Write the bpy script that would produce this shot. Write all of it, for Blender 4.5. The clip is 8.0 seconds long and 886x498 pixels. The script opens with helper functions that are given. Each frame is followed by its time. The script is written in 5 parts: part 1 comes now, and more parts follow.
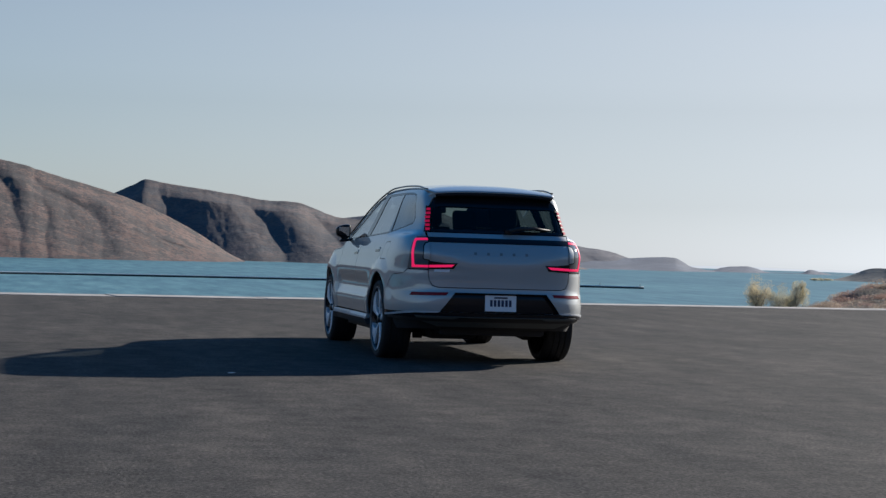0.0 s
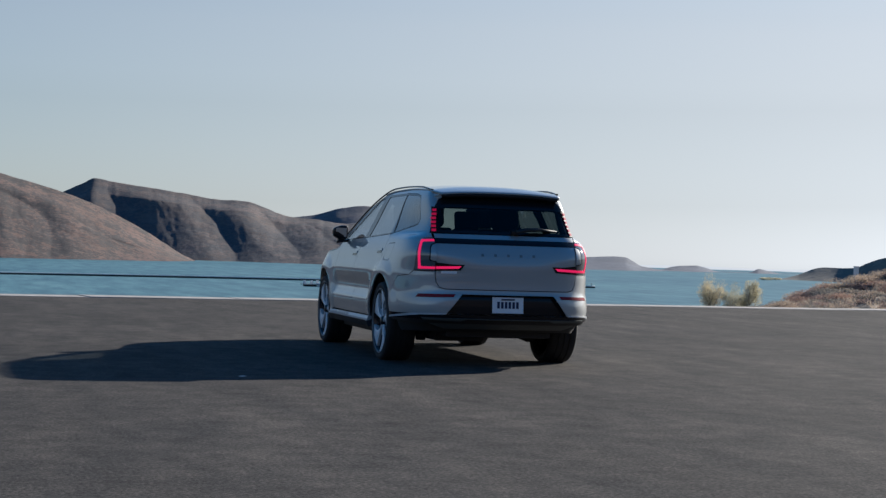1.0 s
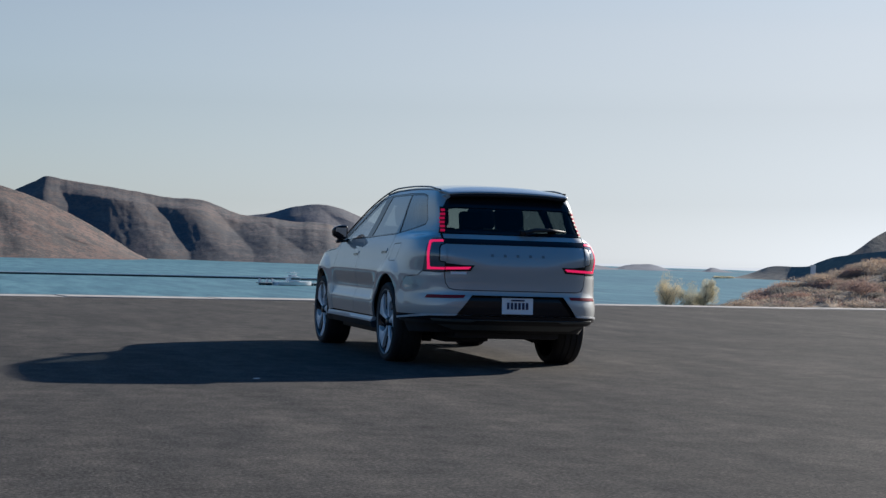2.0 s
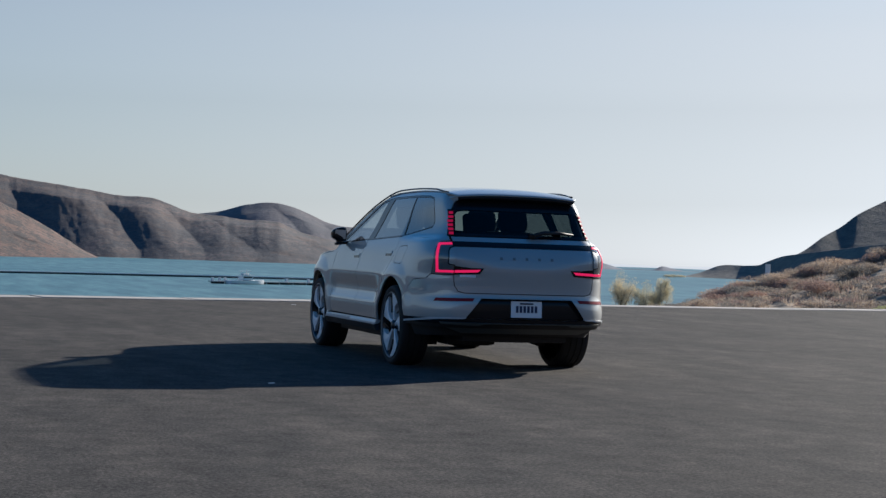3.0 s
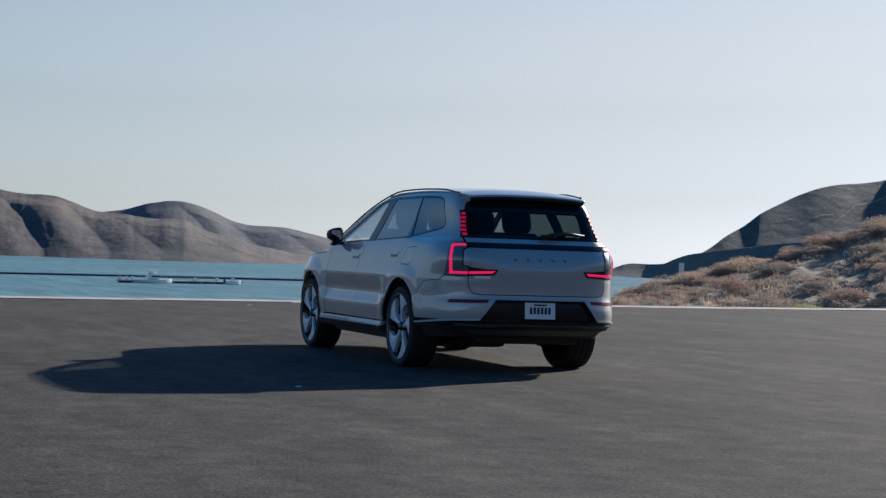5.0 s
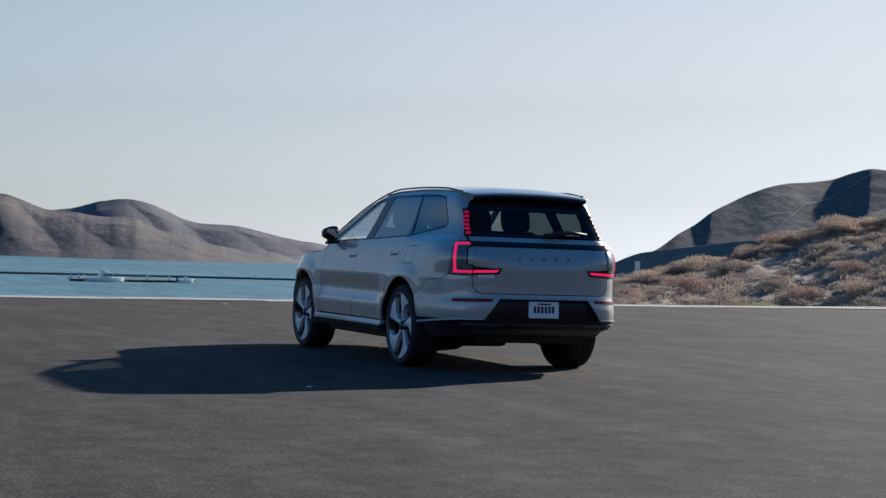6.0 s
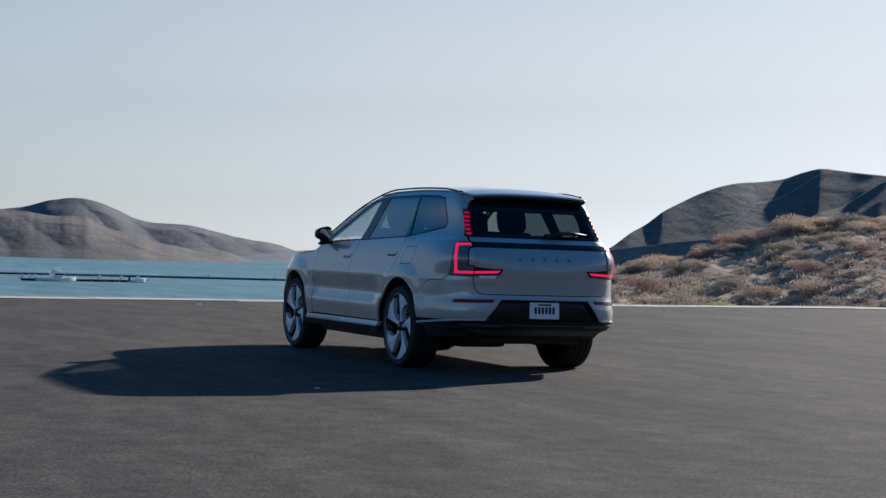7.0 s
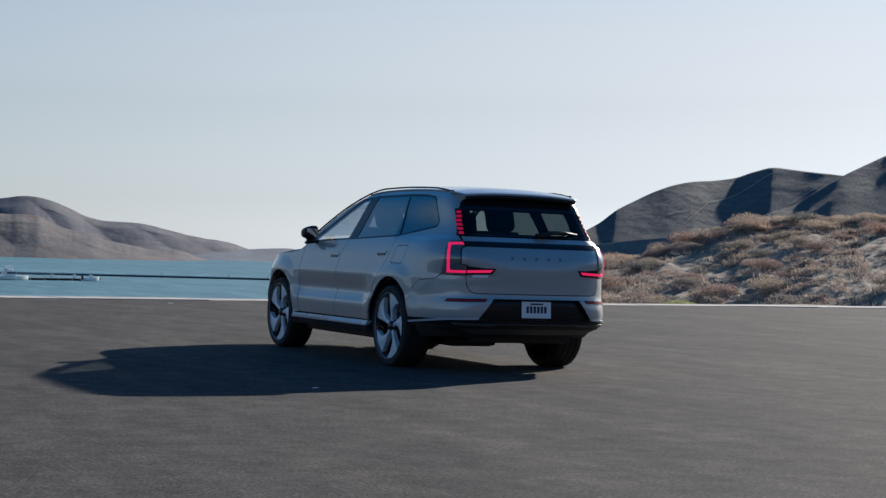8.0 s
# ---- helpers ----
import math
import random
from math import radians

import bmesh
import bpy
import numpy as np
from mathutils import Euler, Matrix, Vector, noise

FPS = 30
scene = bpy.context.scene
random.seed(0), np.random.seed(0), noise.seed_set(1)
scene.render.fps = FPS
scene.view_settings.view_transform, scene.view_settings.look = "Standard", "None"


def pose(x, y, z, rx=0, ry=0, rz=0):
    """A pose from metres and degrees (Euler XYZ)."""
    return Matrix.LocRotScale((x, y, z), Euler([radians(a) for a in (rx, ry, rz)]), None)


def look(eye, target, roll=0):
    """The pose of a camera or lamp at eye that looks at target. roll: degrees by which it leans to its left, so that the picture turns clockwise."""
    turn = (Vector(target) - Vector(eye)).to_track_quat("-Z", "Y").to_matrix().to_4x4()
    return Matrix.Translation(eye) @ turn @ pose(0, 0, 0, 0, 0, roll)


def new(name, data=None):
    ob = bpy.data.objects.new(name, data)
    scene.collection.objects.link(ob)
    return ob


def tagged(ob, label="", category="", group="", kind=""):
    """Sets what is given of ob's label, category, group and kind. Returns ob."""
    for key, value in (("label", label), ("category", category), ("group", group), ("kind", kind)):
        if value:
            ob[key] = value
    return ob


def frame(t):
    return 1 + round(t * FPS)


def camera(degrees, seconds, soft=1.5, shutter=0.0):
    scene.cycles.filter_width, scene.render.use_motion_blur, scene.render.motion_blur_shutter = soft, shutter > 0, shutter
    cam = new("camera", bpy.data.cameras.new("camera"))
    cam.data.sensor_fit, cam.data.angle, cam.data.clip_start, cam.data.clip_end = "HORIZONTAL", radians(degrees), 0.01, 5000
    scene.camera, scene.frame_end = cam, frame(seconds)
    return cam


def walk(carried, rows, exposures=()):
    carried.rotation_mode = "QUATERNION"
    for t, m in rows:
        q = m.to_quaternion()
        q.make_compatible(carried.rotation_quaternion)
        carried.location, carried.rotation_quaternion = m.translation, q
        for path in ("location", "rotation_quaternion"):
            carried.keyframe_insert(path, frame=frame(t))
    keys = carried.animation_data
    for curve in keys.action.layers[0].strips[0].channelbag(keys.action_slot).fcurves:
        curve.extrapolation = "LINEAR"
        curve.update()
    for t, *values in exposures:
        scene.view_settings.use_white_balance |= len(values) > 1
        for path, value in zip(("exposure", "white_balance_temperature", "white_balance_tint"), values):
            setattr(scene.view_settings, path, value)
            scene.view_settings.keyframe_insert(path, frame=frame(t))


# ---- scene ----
cam = camera(29.2, 8.0, soft=1.4)
PATH = [
    (0, (-4.171, -18.173, 1.082), (-3.72, -16.224, 1.084), 1.8),
    (0.5, (-4.41, -18.04, 1.084), (-3.931, -16.098, 1.086), 1.8),
    (1, (-4.652, -17.892, 1.085), (-4.144, -15.958, 1.088), 1.8),
    (1.5, (-4.881, -17.757, 1.081), (-4.347, -15.83, 1.084), 1.8),
    (3, (-5.6, -17.364, 1.111), (-4.984, -15.462, 1.114), 1.9),
    (3.5, (-5.836, -17.26, 1.116), (-5.193, -15.366, 1.119), 1.9),
    (4, (-6.056, -17.12, 1.109), (-5.386, -15.235, 1.113), 1.9),
    (4.5, (-6.274, -17.014, 1.104), (-5.579, -15.139, 1.109), 1.9),
    (6, (-6.903, -16.648, 1.089), (-6.129, -14.804, 1.094), 1.9),
    (6.5, (-7.098, -16.539, 1.083), (-6.298, -14.705, 1.089), 1.9),
    (7, (-7.3, -16.437, 1.088), (-6.474, -14.616, 1.094), 1.9),
    (7.5, (-7.475, -16.368, 1.091), (-6.624, -14.558, 1.097), 1.9),
    (8, (-7.626, -16.292, 1.084), (-6.75, -14.494, 1.09), 1.9),
]
walk(cam, [(t, look(eye, target, roll)) for t, eye, target, roll in PATH], [(0, 0.77, 5600, 8)])

# ---- light: a low morning sun ahead and to the right of the car, clear sky ----
SUN_AZ, SUN_EL = 59.8, 20.6
world = bpy.data.worlds.new("clear_sky")
scene.world = world
world.use_nodes = True
sky = world.node_tree.nodes.new("ShaderNodeTexSky")
sky.sky_type, sky.sun_disc = "NISHITA", False
sky.sun_elevation, sky.sun_rotation = radians(SUN_EL), radians(SUN_AZ)
sky.air_density, sky.dust_density, sky.ozone_density = 1.0, 0.18, 2.0
background = world.node_tree.nodes["Background"]
background.inputs["Strength"].default_value = 0.049
# haze pales and evens out the sky towards the horizon all round
nodes, links = world.node_tree.nodes, world.node_tree.links
haze = nodes.new("ShaderNodeHueSaturation")
place = nodes.new("ShaderNodeTexCoord")
split = nodes.new("ShaderNodeSeparateXYZ")
links.new(place.outputs["Generated"], split.inputs[0])


def by_height(z0, z1, a, b):
    """A value that goes from a to b between two heights of the sky."""
    n = nodes.new("ShaderNodeMapRange")
    for key, value in (("From Min", z0), ("From Max", z1), ("To Min", a), ("To Max", b)):
        n.inputs[key].default_value = value
    links.new(split.outputs["Z"], n.inputs["Value"])
    return n.outputs[0]


toward = nodes.new("ShaderNodeVectorMath")
toward.operation = "DOT_PRODUCT"
links.new(place.outputs["Generated"], toward.inputs[0])
toward.inputs[1].default_value = (math.sin(radians(SUN_AZ)), math.cos(radians(SUN_AZ)), 0)


def by_sun(a, b):
    """A value that goes from a to b towards the sun's side of the sky."""
    n = nodes.new("ShaderNodeMapRange")
    for key, value in (("From Min", 0.40), ("From Max", 0.92), ("To Min", a), ("To Max", b)):
        n.inputs[key].default_value = value
    links.new(toward.outputs["Value"], n.inputs["Value"])
    return n.outputs[0]


rise = nodes.new("ShaderNodeMath")
links.new(by_sun(0.50, 0.03), rise.inputs[0])
links.new(by_height(0.13, 0.36, 0.0, 0.92), rise.inputs[1])
links.new(rise.outputs[0], haze.inputs["Saturation"])
lift = nodes.new("ShaderNodeMath")
lift.operation = "MULTIPLY"
links.new(by_height(-0.02, 0.10, 0.80, 0.97), lift.inputs[0])
links.new(by_height(0.14, 0.32, 1.0, 1.25), lift.inputs[1])
links.new(lift.outputs[0], haze.inputs["Value"])
links.new(sky.outputs[0], haze.inputs["Color"])
warm = nodes.new("ShaderNodeMix")
warm.data_type, warm.blend_type = "RGBA", "MULTIPLY"
low = nodes.new("ShaderNodeMath")
low.operation = "MULTIPLY"
links.new(by_height(0.10, 0.24, 1.0, 0.0), low.inputs[0])
links.new(by_sun(0.0, 1.0), low.inputs[1])
links.new(low.outputs[0], warm.inputs[0])
links.new(haze.outputs[0], warm.inputs[6])
warm.inputs[7].default_value = (1.045, 1.0, 0.935, 1)
links.new(warm.outputs[2], background.inputs["Color"])
sun = new("sun", bpy.data.lights.new("sun", "SUN"))
sun.data.energy, sun.data.angle, sun.data.color = 5.0, radians(0.6), (1.0, 0.84, 0.66)
toward_sun = Vector((math.sin(radians(SUN_AZ)) * math.cos(radians(SUN_EL)), math.cos(radians(SUN_AZ)) * math.cos(radians(SUN_EL)), math.sin(radians(SUN_EL))))
sun.matrix_world = look(toward_sun * 200, (0, 0, 0))


# ---- materials ----
def material(name, colour, rough=0.5, metal=0.0, **inputs):
    m = bpy.data.materials.new(name)
    m.use_nodes = True
    b = m.node_tree.nodes["Principled BSDF"]
    b.inputs["Base Color"].default_value = (*colour, 1)
    b.inputs["Roughness"].default_value, b.inputs["Metallic"].default_value = rough, metal
    for key, value in inputs.items():
        b.inputs[key.replace("_", " ")].default_value = value
    return m


def node(m, kind, **values):
    n = m.node_tree.nodes.new(kind)
    for key, value in values.items():
        if key in n.inputs:
            n.inputs[key].default_value = value
    return n


def link(m, a, b):
    m.node_tree.links.new(a, b)


def bsdf(m):
    return m.node_tree.nodes["Principled BSDF"]


def noise_tex(m, scale, detail=5.0, rough=0.6, stretch=None, distort=0.0):
    n = node(m, "ShaderNodeTexNoise", Scale=scale, Detail=detail, Roughness=rough, Distortion=distort)
    co = m.node_tree.nodes.new("ShaderNodeTexCoord")
    if stretch:
        mp = m.node_tree.nodes.new("ShaderNodeMapping")
        mp.inputs["Scale"].default_value = stretch
        link(m, co.outputs["Object"], mp.inputs["Vector"])
        link(m, mp.outputs[0], n.inputs["Vector"])
    else:
        link(m, co.outputs["Object"], n.inputs["Vector"])
    return n.outputs["Fac"]


def ramp(m, fac, stops):
    r = m.node_tree.nodes.new("ShaderNodeValToRGB")
    while len(r.color_ramp.elements) < len(stops):
        r.color_ramp.elements.new(0.5)
    for e, (p, c) in zip(r.color_ramp.elements, stops):
        e.position, e.color = p, (*c, 1)
    link(m, fac, r.inputs[0])
    return r.outputs[0]


def mix(m, fac, a, b, mode="MIX"):
    n = m.node_tree.nodes.new("ShaderNodeMix")
    n.data_type, n.blend_type = "RGBA", mode
    for value, socket in ((fac, n.inputs[0]), (a, n.inputs[6]), (b, n.inputs[7])):
        if isinstance(value, (int, float)):
            socket.default_value = value
        elif isinstance(value, tuple):
            socket.default_value = (*value, 1)
        else:
            link(m, value, socket)
    return n.outputs[2]


def bump(m, height, strength, distance):
    n = node(m, "ShaderNodeBump", Strength=strength, Distance=distance)
    link(m, height, n.inputs["Height"])
    link(m, n.outputs[0], bsdf(m).inputs["Normal"])
    return n


def asphalt_material():
    m = material("asphalt", (0.05, 0.05, 0.05), 0.93, Specular_IOR_Level=0.07)
    wide = ramp(m, noise_tex(m, 0.25, 5, 0.6, (1.6, 0.9, 1.0)), [(0.30, (0.0535, 0.0530, 0.0525)), (0.55, (0.0660, 0.0648, 0.0635)), (0.75, (0.0815, 0.0785, 0.0755))])
    streak = ramp(m, noise_tex(m, 0.9, 6, 0.7, (1.9, 0.5, 1.0)), [(0.33, (0.74, 0.75, 0.77)), (0.67, (1.28, 1.22, 1.16))])
    blots = ramp(m, noise_tex(m, 3.5, 6, 0.8), [(0.34, (0.70, 0.70, 0.71)), (0.5, (1.0, 1.0, 1.0)), (0.68, (1.38, 1.34, 1.28))])
    chips = noise_tex(m, 45.0, 4, 0.8)
    speck = ramp(m, chips, [(0.34, (0.45, 0.45, 0.46)), (0.5, (0.95, 0.95, 0.95)), (0.66, (1.95, 1.90, 1.80))])
    c = mix(m, 1.0, mix(m, 1.0, mix(m, 1.0, wide, streak, "MULTIPLY"), blots, "MULTIPLY"), speck, "MULTIPLY")
    link(m, c, bsdf(m).inputs["Base Color"])
    bump(m, chips, 0.8, 0.008)
    return m


def water_material():
    m = material("lake_water", (0.02, 0.13, 0.16), 0.42, IOR=1.33, Specular_IOR_Level=0.16)
    wave = noise_tex(m, 0.25, 3, 0.55)
    drift = noise_tex(m, 0.012, 3, 0.5, (0.5, 1.0, 1.0))
    swell = noise_tex(m, 0.24, 5, 0.70, (1.0, 0.16, 1.0))
    col = ramp(m, drift, [(0.35, (0.086, 0.184, 0.218)), (0.65, (0.116, 0.230, 0.258))])
    col = mix(m, 1.0, col, ramp(m, swell, [(0.34, (0.66, 0.70, 0.74)), (0.5, (1.0, 1.0, 1.0)), (0.66, (1.5, 1.36, 1.28))]), "MULTIPLY")
    caps = ramp(m, noise_tex(m, 0.40, 4, 0.7, (1.0, 0.18, 1.0)), [(0.68, (0, 0, 0)), (0.76, (0.45, 0.45, 0.45))])
    link(m, mix(m, caps, col, (0.50, 0.58, 0.60)), bsdf(m).inputs["Base Color"])
    bump(m, wave, 0.5, 0.5)
    return m


def hill_material(name, soil, scrub, scale=0.02, amount=(0.45, 0.535)):
    """Dry soil under drifts and specks of scrub, with gullies in relief."""
    m = material(name, soil, 0.95)
    big = noise_tex(m, scale, 6, 0.62)
    mid = noise_tex(m, scale * 9, 5, 0.62)
    fine = noise_tex(m, scale * 48, 5, 0.75)
    dark = tuple(0.66 * v for v in soil)
    ground = ramp(m, noise_tex(m, scale * 3.1, 4, 0.6), [(0.35, dark), (0.65, soil)])

    def weigh(parts):
        total = None
        for value, share in parts:
            n = m.node_tree.nodes.new("ShaderNodeMath")
            n.operation = "MULTIPLY_ADD"
            link(m, value, n.inputs[0])
            n.inputs[1].default_value = share
            n.inputs[2].default_value = 0.0
            if total is not None:
                link(m, total, n.inputs[2])
            total = n.outputs[0]
        return total

    cover = ramp(m, weigh(((fine, 0.42), (mid, 0.33), (big, 0.25))), [(amount[0], (0, 0, 0)), (amount[1], (1, 1, 1))])
    link(m, mix(m, cover, ground, scrub), bsdf(m).inputs["Base Color"])
    gully = noise_tex(m, scale * 3.5, 3, 0.5)
    bump(m, weigh(((fine, 0.16), (gully, 1.0))), 0.8, min(0.024 / scale, 2.0))
    return m


ASPHALT = asphalt_material()
WATER = water_material()
HILL_TAN = hill_material("dry_brown_hillside", (0.190, 0.122, 0.098), (0.062, 0.056, 0.054), 0.012, (0.455, 0.53))
HILL_GREY = hill_material("grey_brown_hillside", (0.148, 0.116, 0.106), (0.062, 0.064, 0.072), 0.010, (0.455, 0.53))
HILL_SAGE = hill_material("sage_scrub_hillside", (0.135, 0.130, 0.118), (0.070, 0.080, 0.080), 0.014, (0.455, 0.52))
# blue-grey base colour carries the haze of distance
HILL_FAR = hill_material("haze_tinted_far_hillside", (0.155, 0.175, 0.215), (0.110, 0.130, 0.165), 0.008)
# bluer and paler than the nearer slopes: haze mixed into soil and scrub
HILL_MID = hill_material("haze_tinted_mountainside", (0.165, 0.156, 0.168), (0.096, 0.100, 0.116), 0.009, (0.465, 0.515))
HILL_DARK = hill_material("dark_scrub_headland", (0.210, 0.195, 0.165), (0.115, 0.120, 0.110), 0.05, (0.46, 0.53))
BANK_SOIL = hill_material("dry_bank_soil", (0.430, 0.318, 0.212), (0.172, 0.140, 0.102), 0.22, (0.43, 0.55))
DRY_LAND = hill_material("dry_flat_land", (0.15, 0.12, 0.09), (0.07, 0.065, 0.05), 0.05)
# haze put in as emission: the far land glows in the sky's tone
HAZE = material("glowing_haze_tone", (0.02, 0.02, 0.02), 1.0, Emission_Color=(0.60, 0.60, 0.60, 1), Emission_Strength=0.47)
PATH_SOIL = material("pale_path_soil", (0.40, 0.36, 0.29), 0.95)
KERB = material("pale_concrete", (0.52, 0.49, 0.44), 0.9)
link(KERB, ramp(KERB, noise_tex(KERB, 3.0), [(0.3, (0.30, 0.28, 0.25)), (0.7, (0.47, 0.44, 0.40))]), bsdf(KERB).inputs["Base Color"])
bump(KERB, noise_tex(KERB, 40.0), 0.4, 0.01)


def paint_material():
    m = material("grey_metallic_paint", (0.30, 0.31, 0.315), 0.50, 0.20, Coat_Weight=1.0, Coat_Roughness=0.012, Coat_IOR=1.85)
    flake = noise_tex(m, 900.0, 1, 0.5)
    link(m, ramp(m, flake, [(0.35, (0.345, 0.368, 0.372)), (0.65, (0.380, 0.404, 0.408))]), bsdf(m).inputs["Base Color"])
    dust = noise_tex(m, 3.0, 4, 0.6)
    link(m, ramp(m, dust, [(0.3, (0.42, 0.42, 0.42)), (0.8, (0.48, 0.48, 0.48))]), bsdf(m).inputs["Roughness"])
    return m


def glass_material(name, tint, gloss=0.02, face=0.09):
    m = bpy.data.materials.new(name)
    m.use_nodes = True
    t = m.node_tree
    t.nodes.clear()
    out = t.nodes.new("ShaderNodeOutputMaterial")
    blend = t.nodes.new("ShaderNodeMixShader")
    clear = t.nodes.new("ShaderNodeBsdfTransparent")
    clear.inputs[0].default_value = (*tint, 1)
    shine = t.nodes.new("ShaderNodeBsdfGlossy")
    shine.inputs["Roughness"].default_value = gloss
    facing = t.nodes.new("ShaderNodeLayerWeight")
    facing.inputs[0].default_value = 0.5
    steep = t.nodes.new("ShaderNodeMath")
    steep.operation = "POWER"
    steep.inputs[1].default_value = 4.0
    t.links.new(facing.outputs["Facing"], steep.inputs[0])
    fres = t.nodes.new("ShaderNodeMath")
    fres.operation = "MULTIPLY_ADD"
    fres.inputs[1].default_value, fres.inputs[2].default_value = 0.85, face
    t.links.new(steep.outputs[0], fres.inputs[0])
    for a, b in ((fres.outputs[0], blend.inputs[0]), (clear.outputs[0], blend.inputs[1]), (shine.outputs[0], blend.inputs[2]), (blend.outputs[0], out.inputs[0])):
        t.links.new(a, b)
    return m


PAINT = paint_material()
BLACK = material("gloss_black_trim", (0.010, 0.011, 0.014), 0.12, Specular_IOR_Level=0.3)
LAMP_BLACK = material("dark_lamp_housing", (0.012, 0.012, 0.014), 0.55, Specular_IOR_Level=0.15)
MATT = material("matt_black_plastic", (0.013, 0.013, 0.015), 0.6)
bump(MATT, noise_tex(MATT, 600.0, 2), 0.2, 0.001)
GREY_PLASTIC = material("grey_lower_trim", (0.075, 0.08, 0.075), 0.5, 0.1)
SILVER_TRIM = material("satin_silver_trim", (0.58, 0.60, 0.62), 0.30, 0.15)
TYRE = material("tyre_rubber", (0.016, 0.016, 0.017), 0.75)
bump(TYRE, noise_tex(TYRE, 120.0, 3), 0.25, 0.002)
ALLOY = material("machined_alloy", (0.80, 0.81, 0.83), 0.34, 0.10)
SATIN_ALLOY = material("satin_grey_alloy", (0.16, 0.165, 0.175), 0.4, 0.2)
DARK_ALLOY = material("black_alloy", (0.02, 0.021, 0.024), 0.3, 0.3, Coat_Weight=0.5)
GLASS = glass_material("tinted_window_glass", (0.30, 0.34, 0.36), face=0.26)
REAR_GLASS = glass_material("dark_rear_glass", (0.25, 0.31, 0.30), face=0.03)
CLEAR = glass_material("front_window_glass", (0.70, 0.75, 0.76), face=0.20)
SEAT = material("dark_seat_cloth", (0.028, 0.029, 0.033), 0.8)
bump(SEAT, noise_tex(SEAT, 300.0, 2), 0.3, 0.002)
CABIN = material("dark_cabin_lining", (0.02, 0.02, 0.022), 0.85)
RED_OFF = material("red_reflector", (0.22, 0.003, 0.008), 0.25, Specular_IOR_Level=0.25)
BADGE = material("grey_lettering", (0.19, 0.195, 0.20), 0.3)
PLATE = material("white_plate", (0.90, 0.91, 0.92), 0.4)
PLATE_INK = material("dark_plate_ink", (0.03, 0.04, 0.09), 0.5)
PLATE_GREEN = material("green_sticker", (0.05, 0.30, 0.22), 0.5)
CHROME = material("chrome", (0.72, 0.73, 0.75), 0.12, 1.0)
MIRROR = material("mirror_glass", (0.85, 0.88, 0.90), 0.02, 1.0)
RED_ON = material("lit_red_tail_lamp", (0.5, 0.01, 0.03), 0.3, Emission_Color=(1.0, 0.016, 0.125, 1), Emission_Strength=0.40)
RED_DIM = material("dim_red_lamp_segment", (0.06, 0.002, 0.004), 0.6, Specular_IOR_Level=0.05, Emission_Color=(1.0, 0.016, 0.125, 1), Emission_Strength=0.17)
SMOKED = material("smoked_lamp_glass", (0.13, 0.14, 0.15), 0.06, Coat_Weight=1.0)
WHITE_HULL = material("white_painted_deck", (0.75, 0.76, 0.76), 0.5)
GREY_HULL = material("weathered_grey_float", (0.30, 0.31, 0.30), 0.7)
DARK_HULL = material("dark_boom_float", (0.035, 0.037, 0.04), 0.7)
BARK = material("grey_bark", (0.13, 0.10, 0.075), 0.9)


def shrub_material(name, low, high):
    m = material(name, low, 0.9)
    info = m.node_tree.nodes.new("ShaderNodeObjectInfo")
    geo = m.node_tree.nodes.new("ShaderNodeNewGeometry")
    a = ramp(m, geo.outputs["Random Per Island"], [(0.0, low), (1.0, high)])
    b = ramp(m, info.outputs["Random"], [(0.0, (0.80, 0.83, 0.87)), (0.5, (1.0, 1.0, 1.0)), (1.0, (1.12, 1.03, 0.95))])
    c = mix(m, 1.0, a, b, "MULTIPLY")
    link(m, c, bsdf(m).inputs["Base Color"])
    thin = m.node_tree.nodes.new("ShaderNodeBsdfTranslucent")
    link(m, c, thin.inputs[0])
    both = m.node_tree.nodes.new("ShaderNodeMixShader")
    both.inputs[0].default_value = 0.35
    link(m, bsdf(m).outputs[0], both.inputs[1])
    link(m, thin.outputs[0], both.inputs[2])
    link(m, both.outputs[0], m.node_tree.nodes["Material Output"].inputs[0])
    return m


DRY_STRAW = shrub_material("straw_twigs", (0.36, 0.285, 0.215), (0.62, 0.51, 0.40))
DRY_RUST = shrub_material("rust_twigs", (0.27, 0.195, 0.165), (0.48, 0.355, 0.30))
DRY_GREY = shrub_material("grey_sage_twigs", (0.20, 0.185, 0.16), (0.40, 0.36, 0.305))
FRESH_GREEN = shrub_material("yellow_green_leaves", (0.36, 0.37, 0.16), (0.66, 0.65, 0.34))
DRY_OLIVE = shrub_material("pale_olive_twigs", (0.44, 0.41, 0.29), (0.80, 0.74, 0.54))


# ---- mesh helpers ----
def obj(name, verts, faces, mat, parent=None, smooth=False, label="", mats=None, slots=None):
    me = bpy.data.meshes.new(name)
    me.from_pydata([tuple(map(float, v)) for v in verts], [], faces)
    for mm in (mats or [mat]):
        me.materials.append(mm)
    if slots is not None:
        me.polygons.foreach_set("material_index", slots)
    if smooth:
        me.polygons.foreach_set("use_smooth", [True] * len(me.polygons))
    me.update()
    ob = new(name, me)
    if parent is not None:
        ob.parent = parent
    return tagged(ob, label)


def part(name, bm, mat, parent, label="", smooth=False):
    me = bpy.data.meshes.new(name)
    bmesh.ops.recalc_face_normals(bm, faces=bm.faces[:])
    bm.to_mesh(me)
    bm.free()
    me.materials.append(mat)
    if smooth:
        me.polygons.foreach_set("use_smooth", [True] * len(me.polygons))
        me.set_sharp_from_angle(angle=radians(38))
    ob = new(name, me)
    if parent is not None:
        ob.parent = parent
    return tagged(ob, label)


